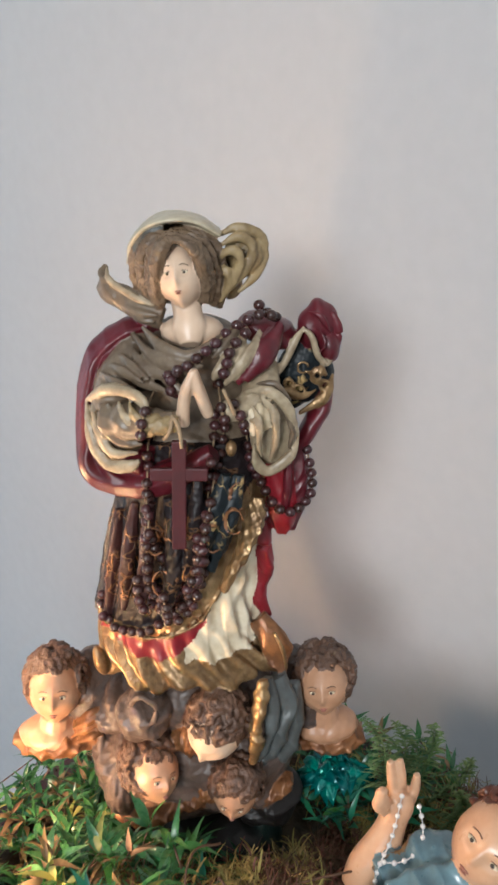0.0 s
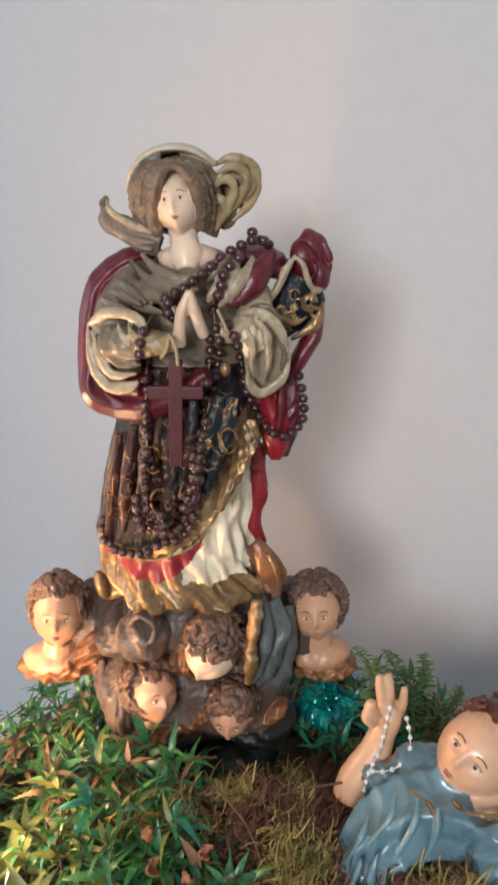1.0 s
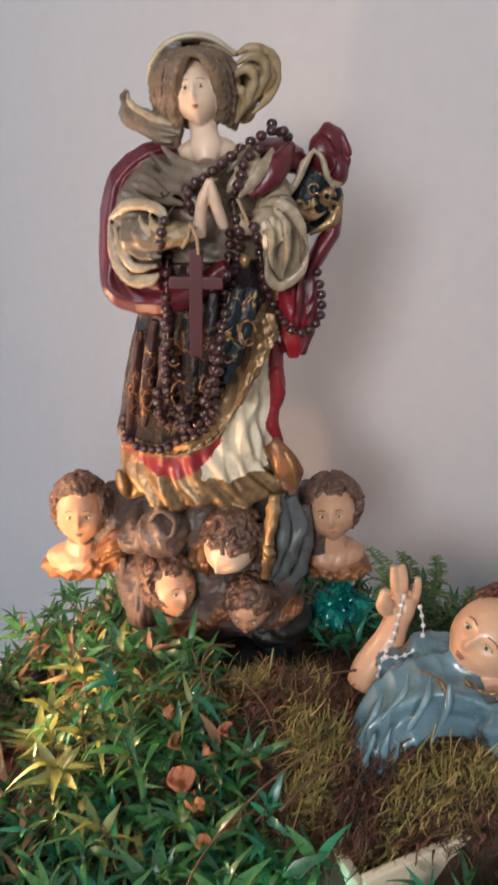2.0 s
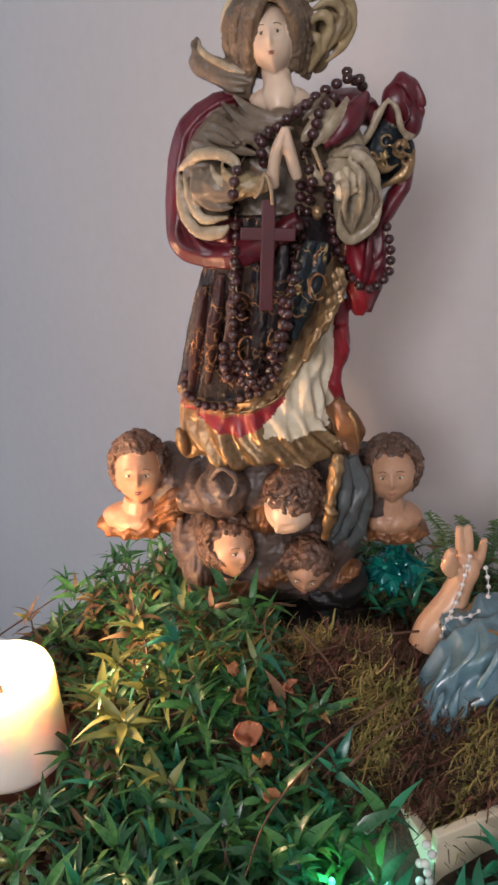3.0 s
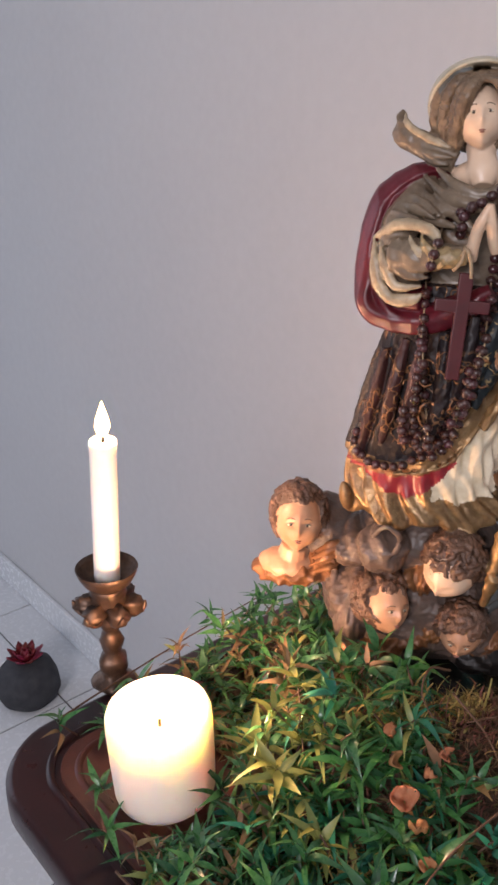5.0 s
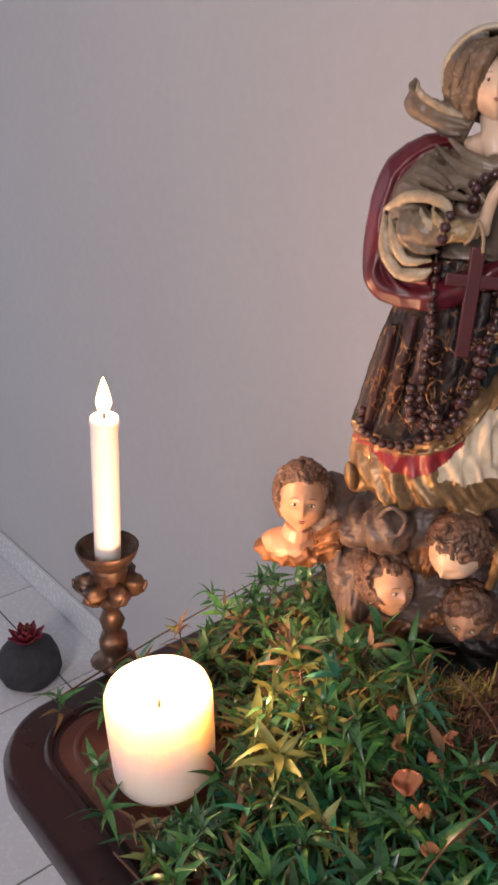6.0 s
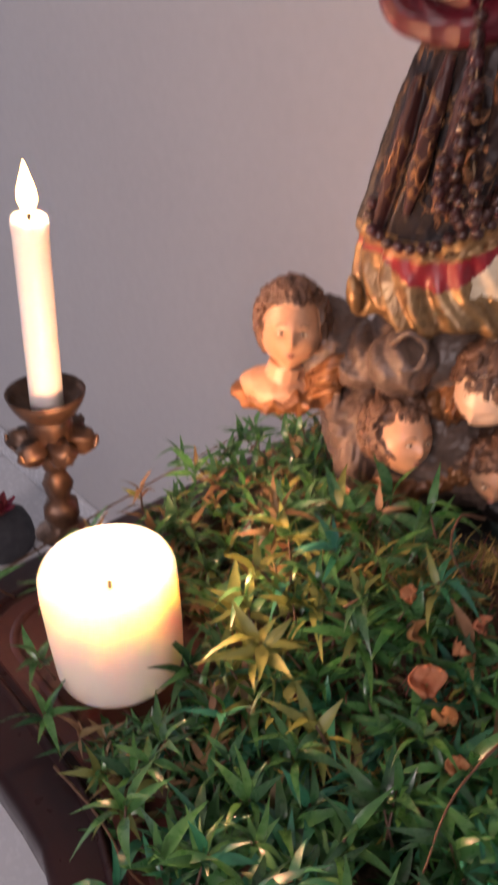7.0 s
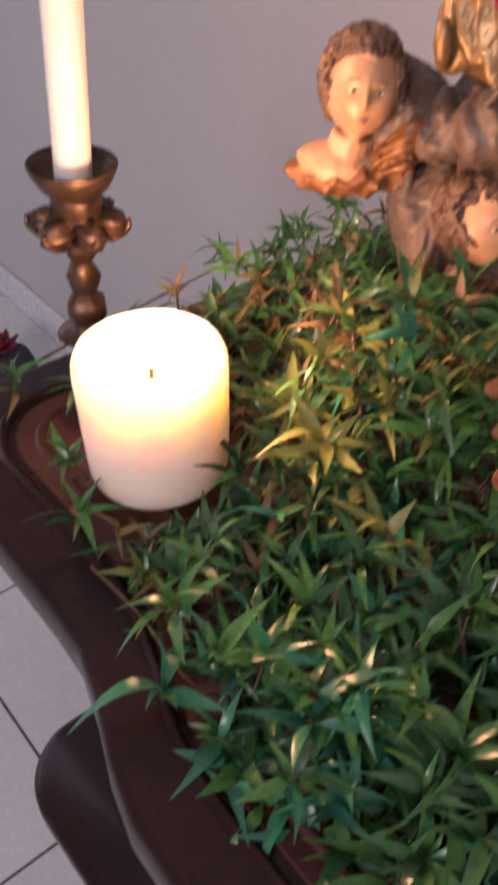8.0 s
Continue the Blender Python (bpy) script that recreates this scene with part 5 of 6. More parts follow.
CHILD_PAINTS[BLUE] = material("blue_robe_paint", (0.135, 0.24, 0.275), (0.065, 0.12, 0.15), 0.3, scale=30, fine=200, bump=0.06, coat=0.5)
CHILD_PAINTS[WARM] = material("child_flesh_paint", (0.62, 0.38, 0.24), (0.52, 0.28, 0.16), 0.3, scale=20, fine=160, bump=0.03, mix=0.3)
CHILD_PAINTS[HAIR] = material("russet_hair_paint", (0.12, 0.035, 0.018), (0.06, 0.02, 0.012), 0.35, scale=70, fine=400, bump=0.4)


def child_mesh():
    rnd = random.Random(9)
    bm, fine = bmesh.new(), bmesh.new()
    # robed body lying from the shoulders down into the moss
    tube(bm, [(0.1427, 0.3750, 0.8326, 0.026, 0.022), (0.1181, 0.3700, 0.8380, 0.031, 0.026), (0.0931, 0.3620, 0.8365, 0.027, 0.024), (0.0724, 0.3520, 0.8254, 0.023, 0.020), (0.0609, 0.3450, 0.8058, 0.021, 0.016), (0.0556, 0.3420, 0.7906, 0.013, 0.01)],
         72, BLUE, 14, wob=lambda a, t: 1 + 0.30 * (0.6 - abs(math.sin(3 * a + 7 * t))) + 0.03 * math.sin(11 * a + 9 * t))
    for p in ([(0.0795, 0.3450, 0.8717), (0.0749, 0.3350, 0.8647), (0.0616, 0.3300, 0.8489)], [(0.0916, 0.3400, 0.8763), (0.0886, 0.3300, 0.8653), (0.0772, 0.3250, 0.8454)], [(0.0649, 0.3450, 0.8592), (0.0588, 0.3350, 0.8523), (0.0493, 0.3300, 0.8362)],
              [(0.1029, 0.3380, 0.8696), (0.1008, 0.3320, 0.8546), (0.0924, 0.3260, 0.8354)], [(0.0585, 0.3300, 0.8403), (0.0549, 0.3260, 0.8317), (0.0519, 0.3260, 0.8140)], [(0.0679, 0.3280, 0.8466), (0.0644, 0.3240, 0.8359), (0.0615, 0.3240, 0.8162)]):
        tube(bm, [(*p[0], 0.0012, 0.001), (*p[1], 0.0026, 0.0022), (*p[2], 0.0012, 0.001)], 12, BLUE, 7)
    tube(bm, [(0.0906, 0.4000, 0.8497, 0.014, 0.013), (0.1022, 0.3920, 0.8474, 0.020, 0.018), (0.1187, 0.3820, 0.8402, 0.024, 0.022), (0.1352, 0.3750, 0.8374, 0.02, 0.02)], 28, BLUE, 8, wob=lambda a, t: 1 + 0.12 * (0.6 - abs(math.sin(2 * a + 12 * t))))
    tube(bm, [(0.0700, 0.3960, 0.8374, 0.010, 0.010), (0.0838, 0.3900, 0.8403, 0.016, 0.014), (0.1004, 0.3800, 0.8379, 0.02, 0.02)], 24, BLUE, 8, wob=lambda a, t: 1 + 0.10 * (0.6 - abs(math.sin(2 * a + 9 * t))))
    tube(bm, [(0.1426, 0.3500, 0.8484, 0.02, 0.02), (0.1468, 0.3400, 0.8367, 0.024, 0.022), (0.1438, 0.3350, 0.8155, 0.02, 0.02)], 24, BLUE, 8, wob=lambda a, t: 1 + 0.10 * (0.6 - abs(math.sin(2 * a + 9 * t))))
    # raised arm, palm and blessing fingers
    tube(bm, [(0.0565, 0.4000, 0.8172, 0.010, 0.010), (0.0643, 0.4040, 0.8311, 0.0125, 0.012), (0.0751, 0.4080, 0.8462, 0.0115, 0.011), (0.0811, 0.4110, 0.8612, 0.0095, 0.009), (0.0840, 0.4130, 0.8733, 0.0115, 0.008), (0.0862, 0.4150, 0.8830, 0.009, 0.007)], 20, WARM, 8)
    for p, w in (([(0.0816, 0.4130, 0.8802), (0.0800, 0.4150, 0.8921), (0.0787, 0.4160, 0.9043)], 0.0034), ([(0.0862, 0.4140, 0.8806), (0.0861, 0.4160, 0.8926), (0.0851, 0.4170, 0.9043)], 0.0034), ([(0.0922, 0.4130, 0.8740), (0.0947, 0.4130, 0.8858), (0.0952, 0.4120, 0.8972)], 0.0034),
                 ([(0.0760, 0.4070, 0.8783), (0.0717, 0.4040, 0.8875), (0.0733, 0.4030, 0.8940)], 0.0042), ([(0.0750, 0.4070, 0.8729), (0.0700, 0.4040, 0.8809), (0.0705, 0.4030, 0.8870)], 0.004)):
        tube(bm, [(*p[0], w, w), (*p[1], w, w), (*p[2], w * 0.7, w * 0.7)], 12, WARM, 6)
    for p in ([(0.0655, 0.3900, 0.8421), (0.0758, 0.3920, 0.8502), (0.0840, 0.3940, 0.8537), (0.0918, 0.4020, 0.8571)], [(0.1135, 0.3480, 0.8648), (0.1229, 0.3440, 0.8591), (0.1341, 0.3420, 0.8583), (0.1461, 0.3440, 0.8586)], [(0.0886, 0.3550, 0.8663), (0.0981, 0.3460, 0.8661), (0.1021, 0.3400, 0.8613), (0.1043, 0.3360, 0.8547)]):
        tube(bm, [(*q, 0.0016, 0.0016) for q in p], 8, GOLD, 8, wob=lambda a, t: 1 + 0.25 * math.sin(t * 120))
    # neck and head
    tube(bm, [(0.1311, 0.3620, 0.8411, 0.017, 0.017), (0.1388, 0.3700, 0.8489, 0.015, 0.015), (0.1429, 0.3750, 0.8597, 0.015, 0.015)], 20, WARM, 5)
    face_head(bm, (0.1364, 0.3780, 0.8730), (0.0245, 0.0258, 0.0300), -54, -30, 24, WARM, True, fine)
    rot = Euler([radians(a) for a in (-30, 24, -54)]).to_matrix()
    c = Vector((0.1364, 0.3780, 0.8730))
    back = c + rot @ Vector((0.002, 0.008, 0.011))
    blob(bm, back, (0.0272, 0.0248, 0.0278), HAIR, (-30, 24, -54), shape=lambda u: 1 + 0.05 * math.sin(9 * u.x + 7 * u.z))
    inv = rot.transposed()
    curls(bm, back, (0.028, 0.0256, 0.0284), 70, 0.005, lambda u: (inv @ u).z > 0.42 or ((inv @ u).y > 0.0 and (inv @ u).z > -0.5), rnd, HAIR)
    return sculpted(bm, fine, 0.0011)


child = part("child_statue", child_mesh(), CHILD_PAINTS)
tagged(child, "glossy painted child figure in a blue robe, lying in moss", "statue")

PEARL = material("clear_pearl", (0.75, 0.72, 0.70), (0.62, 0.58, 0.56), 0.12, scale=60, fine=300, bump=0.0, coat=0.8)
pearls = thing("pearl_rosary", "white pearl bead rosary hung over the raised palm", "rosary")
pearl_bm = bmesh.new()
blob(pearl_bm, (0, 0, 0), (0.0017, 0.0017, 0.0017), n=10, m=7)
pearl_mesh = to_mesh("bead", pearl_bm, PEARL)
for strand in ([(0.0853, 0.4020, 0.8963), (0.0832, 0.4000, 0.8860), (0.0801, 0.3960, 0.8738), (0.0762, 0.3920, 0.8616), (0.0708, 0.3880, 0.8530), (0.0672, 0.3860, 0.8398), (0.0658, 0.3840, 0.8277)], [(0.0936, 0.4020, 0.8873), (0.0967, 0.4000, 0.8746), (0.0968, 0.3940, 0.8639), (0.0906, 0.3860, 0.8589), (0.0811, 0.3840, 0.8546), (0.0720, 0.3860, 0.8530)]):
    line = [Vector(q) for q in smooth_path(strand, 30)]
    since, wire = 0.0, []
    for a, b in zip(line, line[1:]):
        since += (b - a).length
        if since >= 0.0062:
            since = 0.0
            ob = new("bead", pearl_mesh)
            ob.parent, ob.location = pearls, b
            wire.append((*b, 0.0004, 0.0004))
    bm = bmesh.new()
    tube(bm, wire, 6, 0, 2)
    part("chain", bm, PEARL, pearls, "thin silvery chain")
bm = bmesh.new()
box(bm, (-0.0012, -0.001, -0.008), (0.0012, 0.001, 0.008), bevel=0.0004)
box(bm, (-0.005, -0.001, 0.001), (0.005, 0.001, 0.0034), bevel=0.0004)
ob = part("cross", bm, PEARL, pearls, "small silvery cross", smooth=False)
ob.location = (0.0649, 0.3820, 0.8227)

PALE_WOOD = material("pale_wood", (0.74, 0.64, 0.47), (0.62, 0.52, 0.36), 0.6, scale=25, fine=160, bump=0.1, mix=0.4)
crib = thing("wooden_crib", "small pale unpainted wooden box crib filled with moss", "crib")
crib.matrix_world = pose(0.047, 0.263, TABLE_Z + 0.0015, 0, 0, 25)
for name, lo, hi in (("front_board", (0, 0, 0), (0.26, 0.006, 0.044)), ("back_board", (0, 0.164, 0), (0.26, 0.17, 0.024)), ("side_board", (0.0005, 0.0065, 0), (0.0065, 0.1635, 0.030)),
                     ("side_board", (0.2535, 0.0065, 0), (0.2595, 0.1635, 0.042)), ("bottom_board", (0.007, 0.0065, 0.002), (0.253, 0.1635, 0.007))):
    bm = bmesh.new()
    box(bm, lo, hi, bevel=0.0012)
    part(name, bm, PALE_WOOD, crib, smooth=False)

chain = thing("bead_chain", "short string of pale beads hanging at the crib corner", "beads")
for k in range(9):
    bm = bmesh.new()
    blob(bm, (0.040 + 0.003 * math.sin(k * 1.7), 0.258 - 0.002 * (k % 3), 0.796 - 0.0048 * k), (0.0026, 0.0026, 0.0026), n=10, m=7)
    part("bead", bm, PEARL, chain)

# ---- greenery on the table ----
LEAF = material("plastic_leaf", (0.024, 0.115, 0.040), (0.062, 0.195, 0.066), 0.28, scale=40, fine=260, bump=0.1, vary=0.40, trans=0.22)
LEAF_PALE = material("yellow_candlelit_leaf", (0.28, 0.28, 0.08), (0.15, 0.20, 0.05), 0.45, scale=60, fine=260, bump=0.1, vary=0.3, trans=0.25)
LEAF_TEAL = material("blue_green_leaf", (0.015, 0.15, 0.085), (0.03, 0.21, 0.12), 0.3, scale=40, fine=260, bump=0.1, vary=0.3, trans=0.15)
LEAF_DRY = material("dry_leaf", (0.24, 0.15, 0.065), (0.13, 0.085, 0.04), 0.6, scale=50, fine=260, bump=0.15, vary=0.35, trans=0.15)
STEM = material("brown_stem", (0.10, 0.05, 0.03), (0.05, 0.025, 0.016), 0.6, scale=60, fine=300, bump=0.2)
MOSS_DARK = material("moss_bed", (0.06, 0.034, 0.018), (0.03, 0.018, 0.01), 0.9, scale=60, fine=300, bump=0.8)
MOSS_BROWN = material("brown_moss", (0.15, 0.068, 0.034), (0.07, 0.034, 0.018), 0.8, scale=60, fine=300, bump=0.2, vary=0.5)
MOSS_OLIVE = material("olive_moss", (0.40, 0.31, 0.09), (0.19, 0.145, 0.045), 0.75, scale=60, fine=300, bump=0.2, vary=0.4)


def mound(x, y):
    """Height of the heaped greenery over the table."""
    h = TABLE_Z + 0.014
    h += 0.064 * math.exp(-((x + 0.095) / 0.085) ** 2 - ((y - 0.388) / 0.058) ** 2)
    h += 0.030 * math.exp(-((x + 0.14) / 0.09) ** 2 - ((y - 0.53) / 0.07) ** 2)
    h += 0.062 * math.exp(-((x - 0.02) / 0.06) ** 2 - ((y - 0.365) / 0.07) ** 2)
    h += 0.066 * math.exp(-((x - 0.115) / 0.06) ** 2 - ((y - 0.315) / 0.034) ** 2)
    h += 0.020 * math.exp(-((x - 0.10) / 0.09) ** 2 - ((y - 0.50) / 0.07) ** 2)
    return h + 0.007 * noise.noise(Vector((x, y, 5)) * 45)


TO_ROOM = ROOM.inverted()


def on_table(x, y, margin):
    q = TO_ROOM @ Vector((x, y, 0))
    return T_LEFT + margin < q.x < T_RIGHT - margin and T_FRONT + margin + (0.027 if q.x < -0.3 else 0.0) < q.y < T_BACK - 0.02


def in_statue(x, y):
    return ((x + 0.035) / 0.085) ** 2 + ((y - 0.5) / 0.05) ** 2 < 1


def in_crib(x, y, m=0.0):
    q = Matrix.Rotation(radians(-25), 2) @ Vector((x - 0.047, y - 0.263))
    return -m < q.x < 0.26 + m and -m < q.y < 0.17 + m


def clear_of_candles(x, y):
    return (x + 0.221) ** 2 + (y - 0.354) ** 2 > 0.056 ** 2 and (x + 0.297) ** 2 + (y - 0.47) ** 2 > 0.027 ** 2


rnd = random.Random(21)

# a bed of dark moss under the leaves
bm = bmesh.new()
STEPX, STEPY = 82, 56
top, low = {}, {}
for i in range(STEPX + 1):
    for j in range(STEPY + 1):
        x, y = -0.28 + 0.47 * i / STEPX, 0.235 + 0.36 * j / STEPY
        if (x + 0.9 * (0.33 - y) < -0.20 and y < 0.43) or not on_table(x, y, 0.05) or (x + 0.221) ** 2 + (y - 0.354) ** 2 < 0.048 ** 2:
            continue
        z = mound(x, y) - 0.016 + 0.006 * noise.noise(Vector((x, y, 0)) * 60) + 0.003 * noise.noise(Vector((x, y, 3)) * 170)
        top[i, j], low[i, j] = bm.verts.new((x, y, max(z, TABLE_Z + 0.004))), bm.verts.new((x, y, TABLE_Z + 0.002))
quads = {(i, j) for (i, j) in top if all(k in top for k in ((i + 1, j), (i, j + 1), (i + 1, j + 1)))}
for i, j in quads:
    ring = [(i, j), (i + 1, j), (i + 1, j + 1), (i, j + 1)]
    bm.faces.new([top[k] for k in ring])
    bm.faces.new([low[k] for k in ring[::-1]])
    for (a, b), side in zip(zip(ring, ring[1:] + ring[:1]), ((i, j - 1), (i + 1, j), (i, j + 1), (i - 1, j))):
        if side not in quads:
            bm.faces.new((top[b], top[a], low[a], low[b]))
for v in [v for v in bm.verts if not v.link_faces]:
    bm.verts.remove(v)
ob = part("moss_bed", bm, MOSS_DARK)
tagged(ob, "dark brown moss heaped on the table top", "moss", kind="stuff")


def leaf_data(bend, width):
    """A lance-shaped leaf along +x, one unit long, with a folded midrib: points and faces."""
    pts, faces = [], []
    prof = (0.10, 0.62, 1.0, 0.92, 0.66, 0.34, 0.03)
    for k, w in enumerate(prof):
        t = k / (len(prof) - 1)
        z = bend * (t * 0.5 - t * t)
        for s in (-1, 0, 1):
            pts.append((t, s * w * width, z + (0.25 * w * width if s else 0.0)))
        if k:
            a = 3 * (k - 1)
            faces += [(a, a + 3, a + 4, a + 1), (a + 1, a + 4, a + 5, a + 2)]
    return np.array(pts), faces


LEAF_SHAPES = [leaf_data(b, w) for b, w in ((0.5, 0.115), (0.9, 0.105), (0.3, 0.13), (1.2, 0.12), (0.6, 0.085))]
LEAF_MATS = [LEAF, LEAF_PALE, LEAF_TEAL, LEAF_DRY]
leaf_meshes = {}


def leaf_mesh(shape, mat):
    if (shape, mat) not in leaf_meshes:
        me = bpy.data.meshes.new("leaf")
        pts, faces = LEAF_SHAPES[shape]
        me.from_pydata([tuple(p) for p in pts], [], faces)
        me.materials.append(LEAF_MATS[mat])
        me.polygons.foreach_set("use_smooth", [True] * len(me.polygons))
        leaf_meshes[shape, mat] = me
    return leaf_meshes[shape, mat]


greens = thing("artificial_greenery", "artificial green bamboo-leaf sprigs heaped round the statue and candle", "greenery")
heap_pts, heap_faces, heap_mats = [], [], []
stem_bm = bmesh.new()
near_leaves = 0


def add_leaf(p, yaw, rise, roll, size, shape, mat):
    global near_leaves
    m = Matrix.Translation(p) @ Euler((roll, -rise, yaw)).to_matrix().to_4x4() @ Matrix.Diagonal((size, size, size, 1))
    if near_leaves < 300 and p.y < 0.335 and -0.24 < p.x < 0.02:
        near_leaves += 1
        ob = new("leaf", leaf_mesh(shape, mat))
        ob.parent, ob.matrix_basis = greens, m
        return
    pts, faces = LEAF_SHAPES[shape]
    base = len(heap_pts)
    a = np.array(m)
    heap_pts.extend((pts @ a[:3, :3].T + a[:3, 3]).tolist())
    heap_faces.extend([tuple(base + k for k in f) for f in faces])
    heap_mats.extend([mat] * len(faces))


def sprig(x, y, z, size, mat, lean=None, leaves=None):
    lean = rnd.uniform(0, 2 * math.pi) if lean is None else lean
    tall = size * rnd.uniform(0.5, 1.0)
    tip = Vector((x + math.cos(lean) * tall * 0.6, y + math.sin(lean) * tall * 0.6, z))
    foot = Vector((x, y, z - tall * 0.8))
    tube(stem_bm, [(*foot, 0.0008, 0.0008), (*(foot * 0.4 + tip * 0.6), 0.0007, 0.0007), (*tip, 0.0005, 0.0005)], 5, 0, 2)
    turn = rnd.uniform(0, 6.28)
    count = leaves or rnd.randint(5, 9)
    for k in range(count):
        up = rnd.uniform(0.05, 0.95) if k < count - 2 else rnd.uniform(0.8, 1.35)
        p = tip - Vector((0, 0, size * 0.45 * rnd.random()))
        mm = mat if rnd.random() < 0.88 else rnd.choice((0, 0, 2, 2) if y < 0.28 else (0, 0, 0, 1, 2, 3))
        add_leaf(p, turn + k * 2.4 + rnd.uniform(-0.4, 0.4), up, rnd.uniform(-0.7, 0.7), size * rnd.uniform(0.7, 1.25), rnd.randrange(len(LEAF_SHAPES)), mm)


placed = 0
while placed < 1020:
    x, y = rnd.uniform(-0.40, 0.20), rnd.uniform(0.13, 0.62)
    if not on_table(x, y, 0.049 if y < 0.32 else 0.042) or in_statue(x, y) or in_crib(x, y, 0.026) or not clear_of_candles(x, y) or (x - 0.052) ** 2 + (y - 0.495) ** 2 < 0.03 ** 2:
        continue
    sparse = x + 0.85 * (0.33 - y) < -0.212 and y < 0.43
    if sparse and rnd.random() > 0.10:
        continue
    if x < -0.24 and (y < 0.43 or x < -0.29) and rnd.random() > 0.25:
        continue
    if x > -0.015 and y > 0.315 and rnd.random() > (0.12 if y < 0.44 else 0.8):
        continue
    placed += 1
    q = rnd.random()
    # extra yellow leaves beside the pillar carry its candlelight in their colour
    candle_tint = math.exp(-((x + 0.15) / 0.035) ** 2 - ((y - 0.335) / 0.05) ** 2)
    mat = 1 if q < (0.0 if y < 0.27 else 0.03) + 0.35 * candle_tint else 2 if q > (0.72 if y < 0.27 else 0.90) and y < 0.34 else 3 if 0.66 < q < (0.68 if y < 0.29 else 0.72) + (0.06 if x > -0.08 else 0) or (x < -0.15 and y > 0.3 and q < 0.30) else 0
    size = rnd.uniform(0.017, 0.027) if y < 0.44 else rnd.uniform(0.014, 0.021)
    z = mound(x, y) + rnd.choice((-0.012, -0.006, 0.0, 0.008, 0.022)) + rnd.uniform(-0.004, 0.006)
    sprig(x, y, z, size * (0.8 if sparse else 1.15 if y < 0.27 else 1.0), mat)
# taller sprigs that stand out of the heap
for x, y, z, s, mat in ((-0.115, 0.37, 0.848, 0.030, 2), (-0.085, 0.375, 0.848, 0.028, 0), (-0.138, 0.356, 0.842, 0.026, 1), (-0.15, 0.338, 0.815, 0.034, 1), (-0.1, 0.345, 0.842, 0.030, 0), (-0.302, 0.395, 0.776, 0.030, 0),
                        (-0.06, 0.365, 0.842, 0.026, 2), (-0.19, 0.55, 0.80, 0.024, 0), (-0.16, 0.57, 0.81, 0.024, 0), (-0.23, 0.53, 0.79, 0.022, 0), (0.01, 0.275, 0.80, 0.034, 0), (-0.03, 0.26, 0.795, 0.026, 0),
                        (-0.155, 0.235, 0.777, 0.026, 0), (-0.135, 0.218, 0.775, 0.026, 0), (-0.122, 0.25, 0.785, 0.026, 0), (-0.11, 0.20, 0.775, 0.026, 2), (-0.09, 0.235, 0.79, 0.026, 0), (-0.06, 0.21, 0.78, 0.026, 0), (-0.238, 0.30, 0.770, 0.030, 0),
                        (-0.255, 0.34, 0.768, 0.028, 0)):
    sprig(x, y, z, s * 0.74, mat, leaves=8)
# small dull sprigs close round the pillar candle
for k in range(120):
    a, far = rnd.uniform(-1.9, 2.6), rnd.uniform(0.056, 0.082)
    x, y = -0.221 + far * math.cos(a), 0.354 + far * math.sin(a)
    if on_table(x, y, 0.04) and clear_of_candles(x, y):
        sprig(x, y, TABLE_Z + 0.012 + rnd.uniform(0, 1) * max(0.0, mound(x, y) - TABLE_Z - 0.012), rnd.uniform(0.012, 0.020), rnd.choice((0, 3, 3, 0, 1)), lean=a)
for k in range(46):
    a = rnd.uniform(-1.7, 1.4)
    x, y = -0.221 + 0.0575 * math.cos(a), 0.354 + 0.0575 * math.sin(a)
    if on_table(x, y, 0.04):
        sprig(x, y, TABLE_Z + rnd.uniform(0.006, 0.022), 0.0135, rnd.choice((0, 0, 3)), lean=a + rnd.choice((-1.6, 1.6)))
# a low hedge of sprigs along the wall behind the crib
for k in range(50):
    q = ROOM @ Vector((rnd.uniform(-0.31, 0.05), rnd.uniform(0.41, 0.505), 0))
    if not in_crib(q.x, q.y, 0.01) and (q.x - 0.052) ** 2 + (q.y - 0.495) ** 2 > 0.026 ** 2:
        sprig(q.x, q.y, TABLE_Z + rnd.uniform(0.008, 0.03), rnd.uniform(0.014, 0.02), rnd.choice((0, 0, 3, 2)))
# broad teal leaves beside the foil bow
for k in range(14):
    sprig(rnd.uniform(0.035, 0.10), rnd.uniform(0.475, 0.515), TABLE_Z + rnd.uniform(0.02, 0.05), rnd.uniform(0.02, 0.028), 2)
mesh = bpy.data.meshes.new("leaf_heap")
mesh.from_pydata(heap_pts, [], heap_faces)
for m in LEAF_MATS:
    mesh.materials.append(m)
mesh.polygons.foreach_set("material_index", heap_mats)
mesh.polygons.foreach_set("use_smooth", [True] * len(mesh.polygons))
ob = new("leaf_heap", mesh)
ob.parent = greens
tagged(ob, kind="stuff")
ob = part("stem_tangle", stem_bm, STEM, greens)
tagged(ob, kind="stuff")

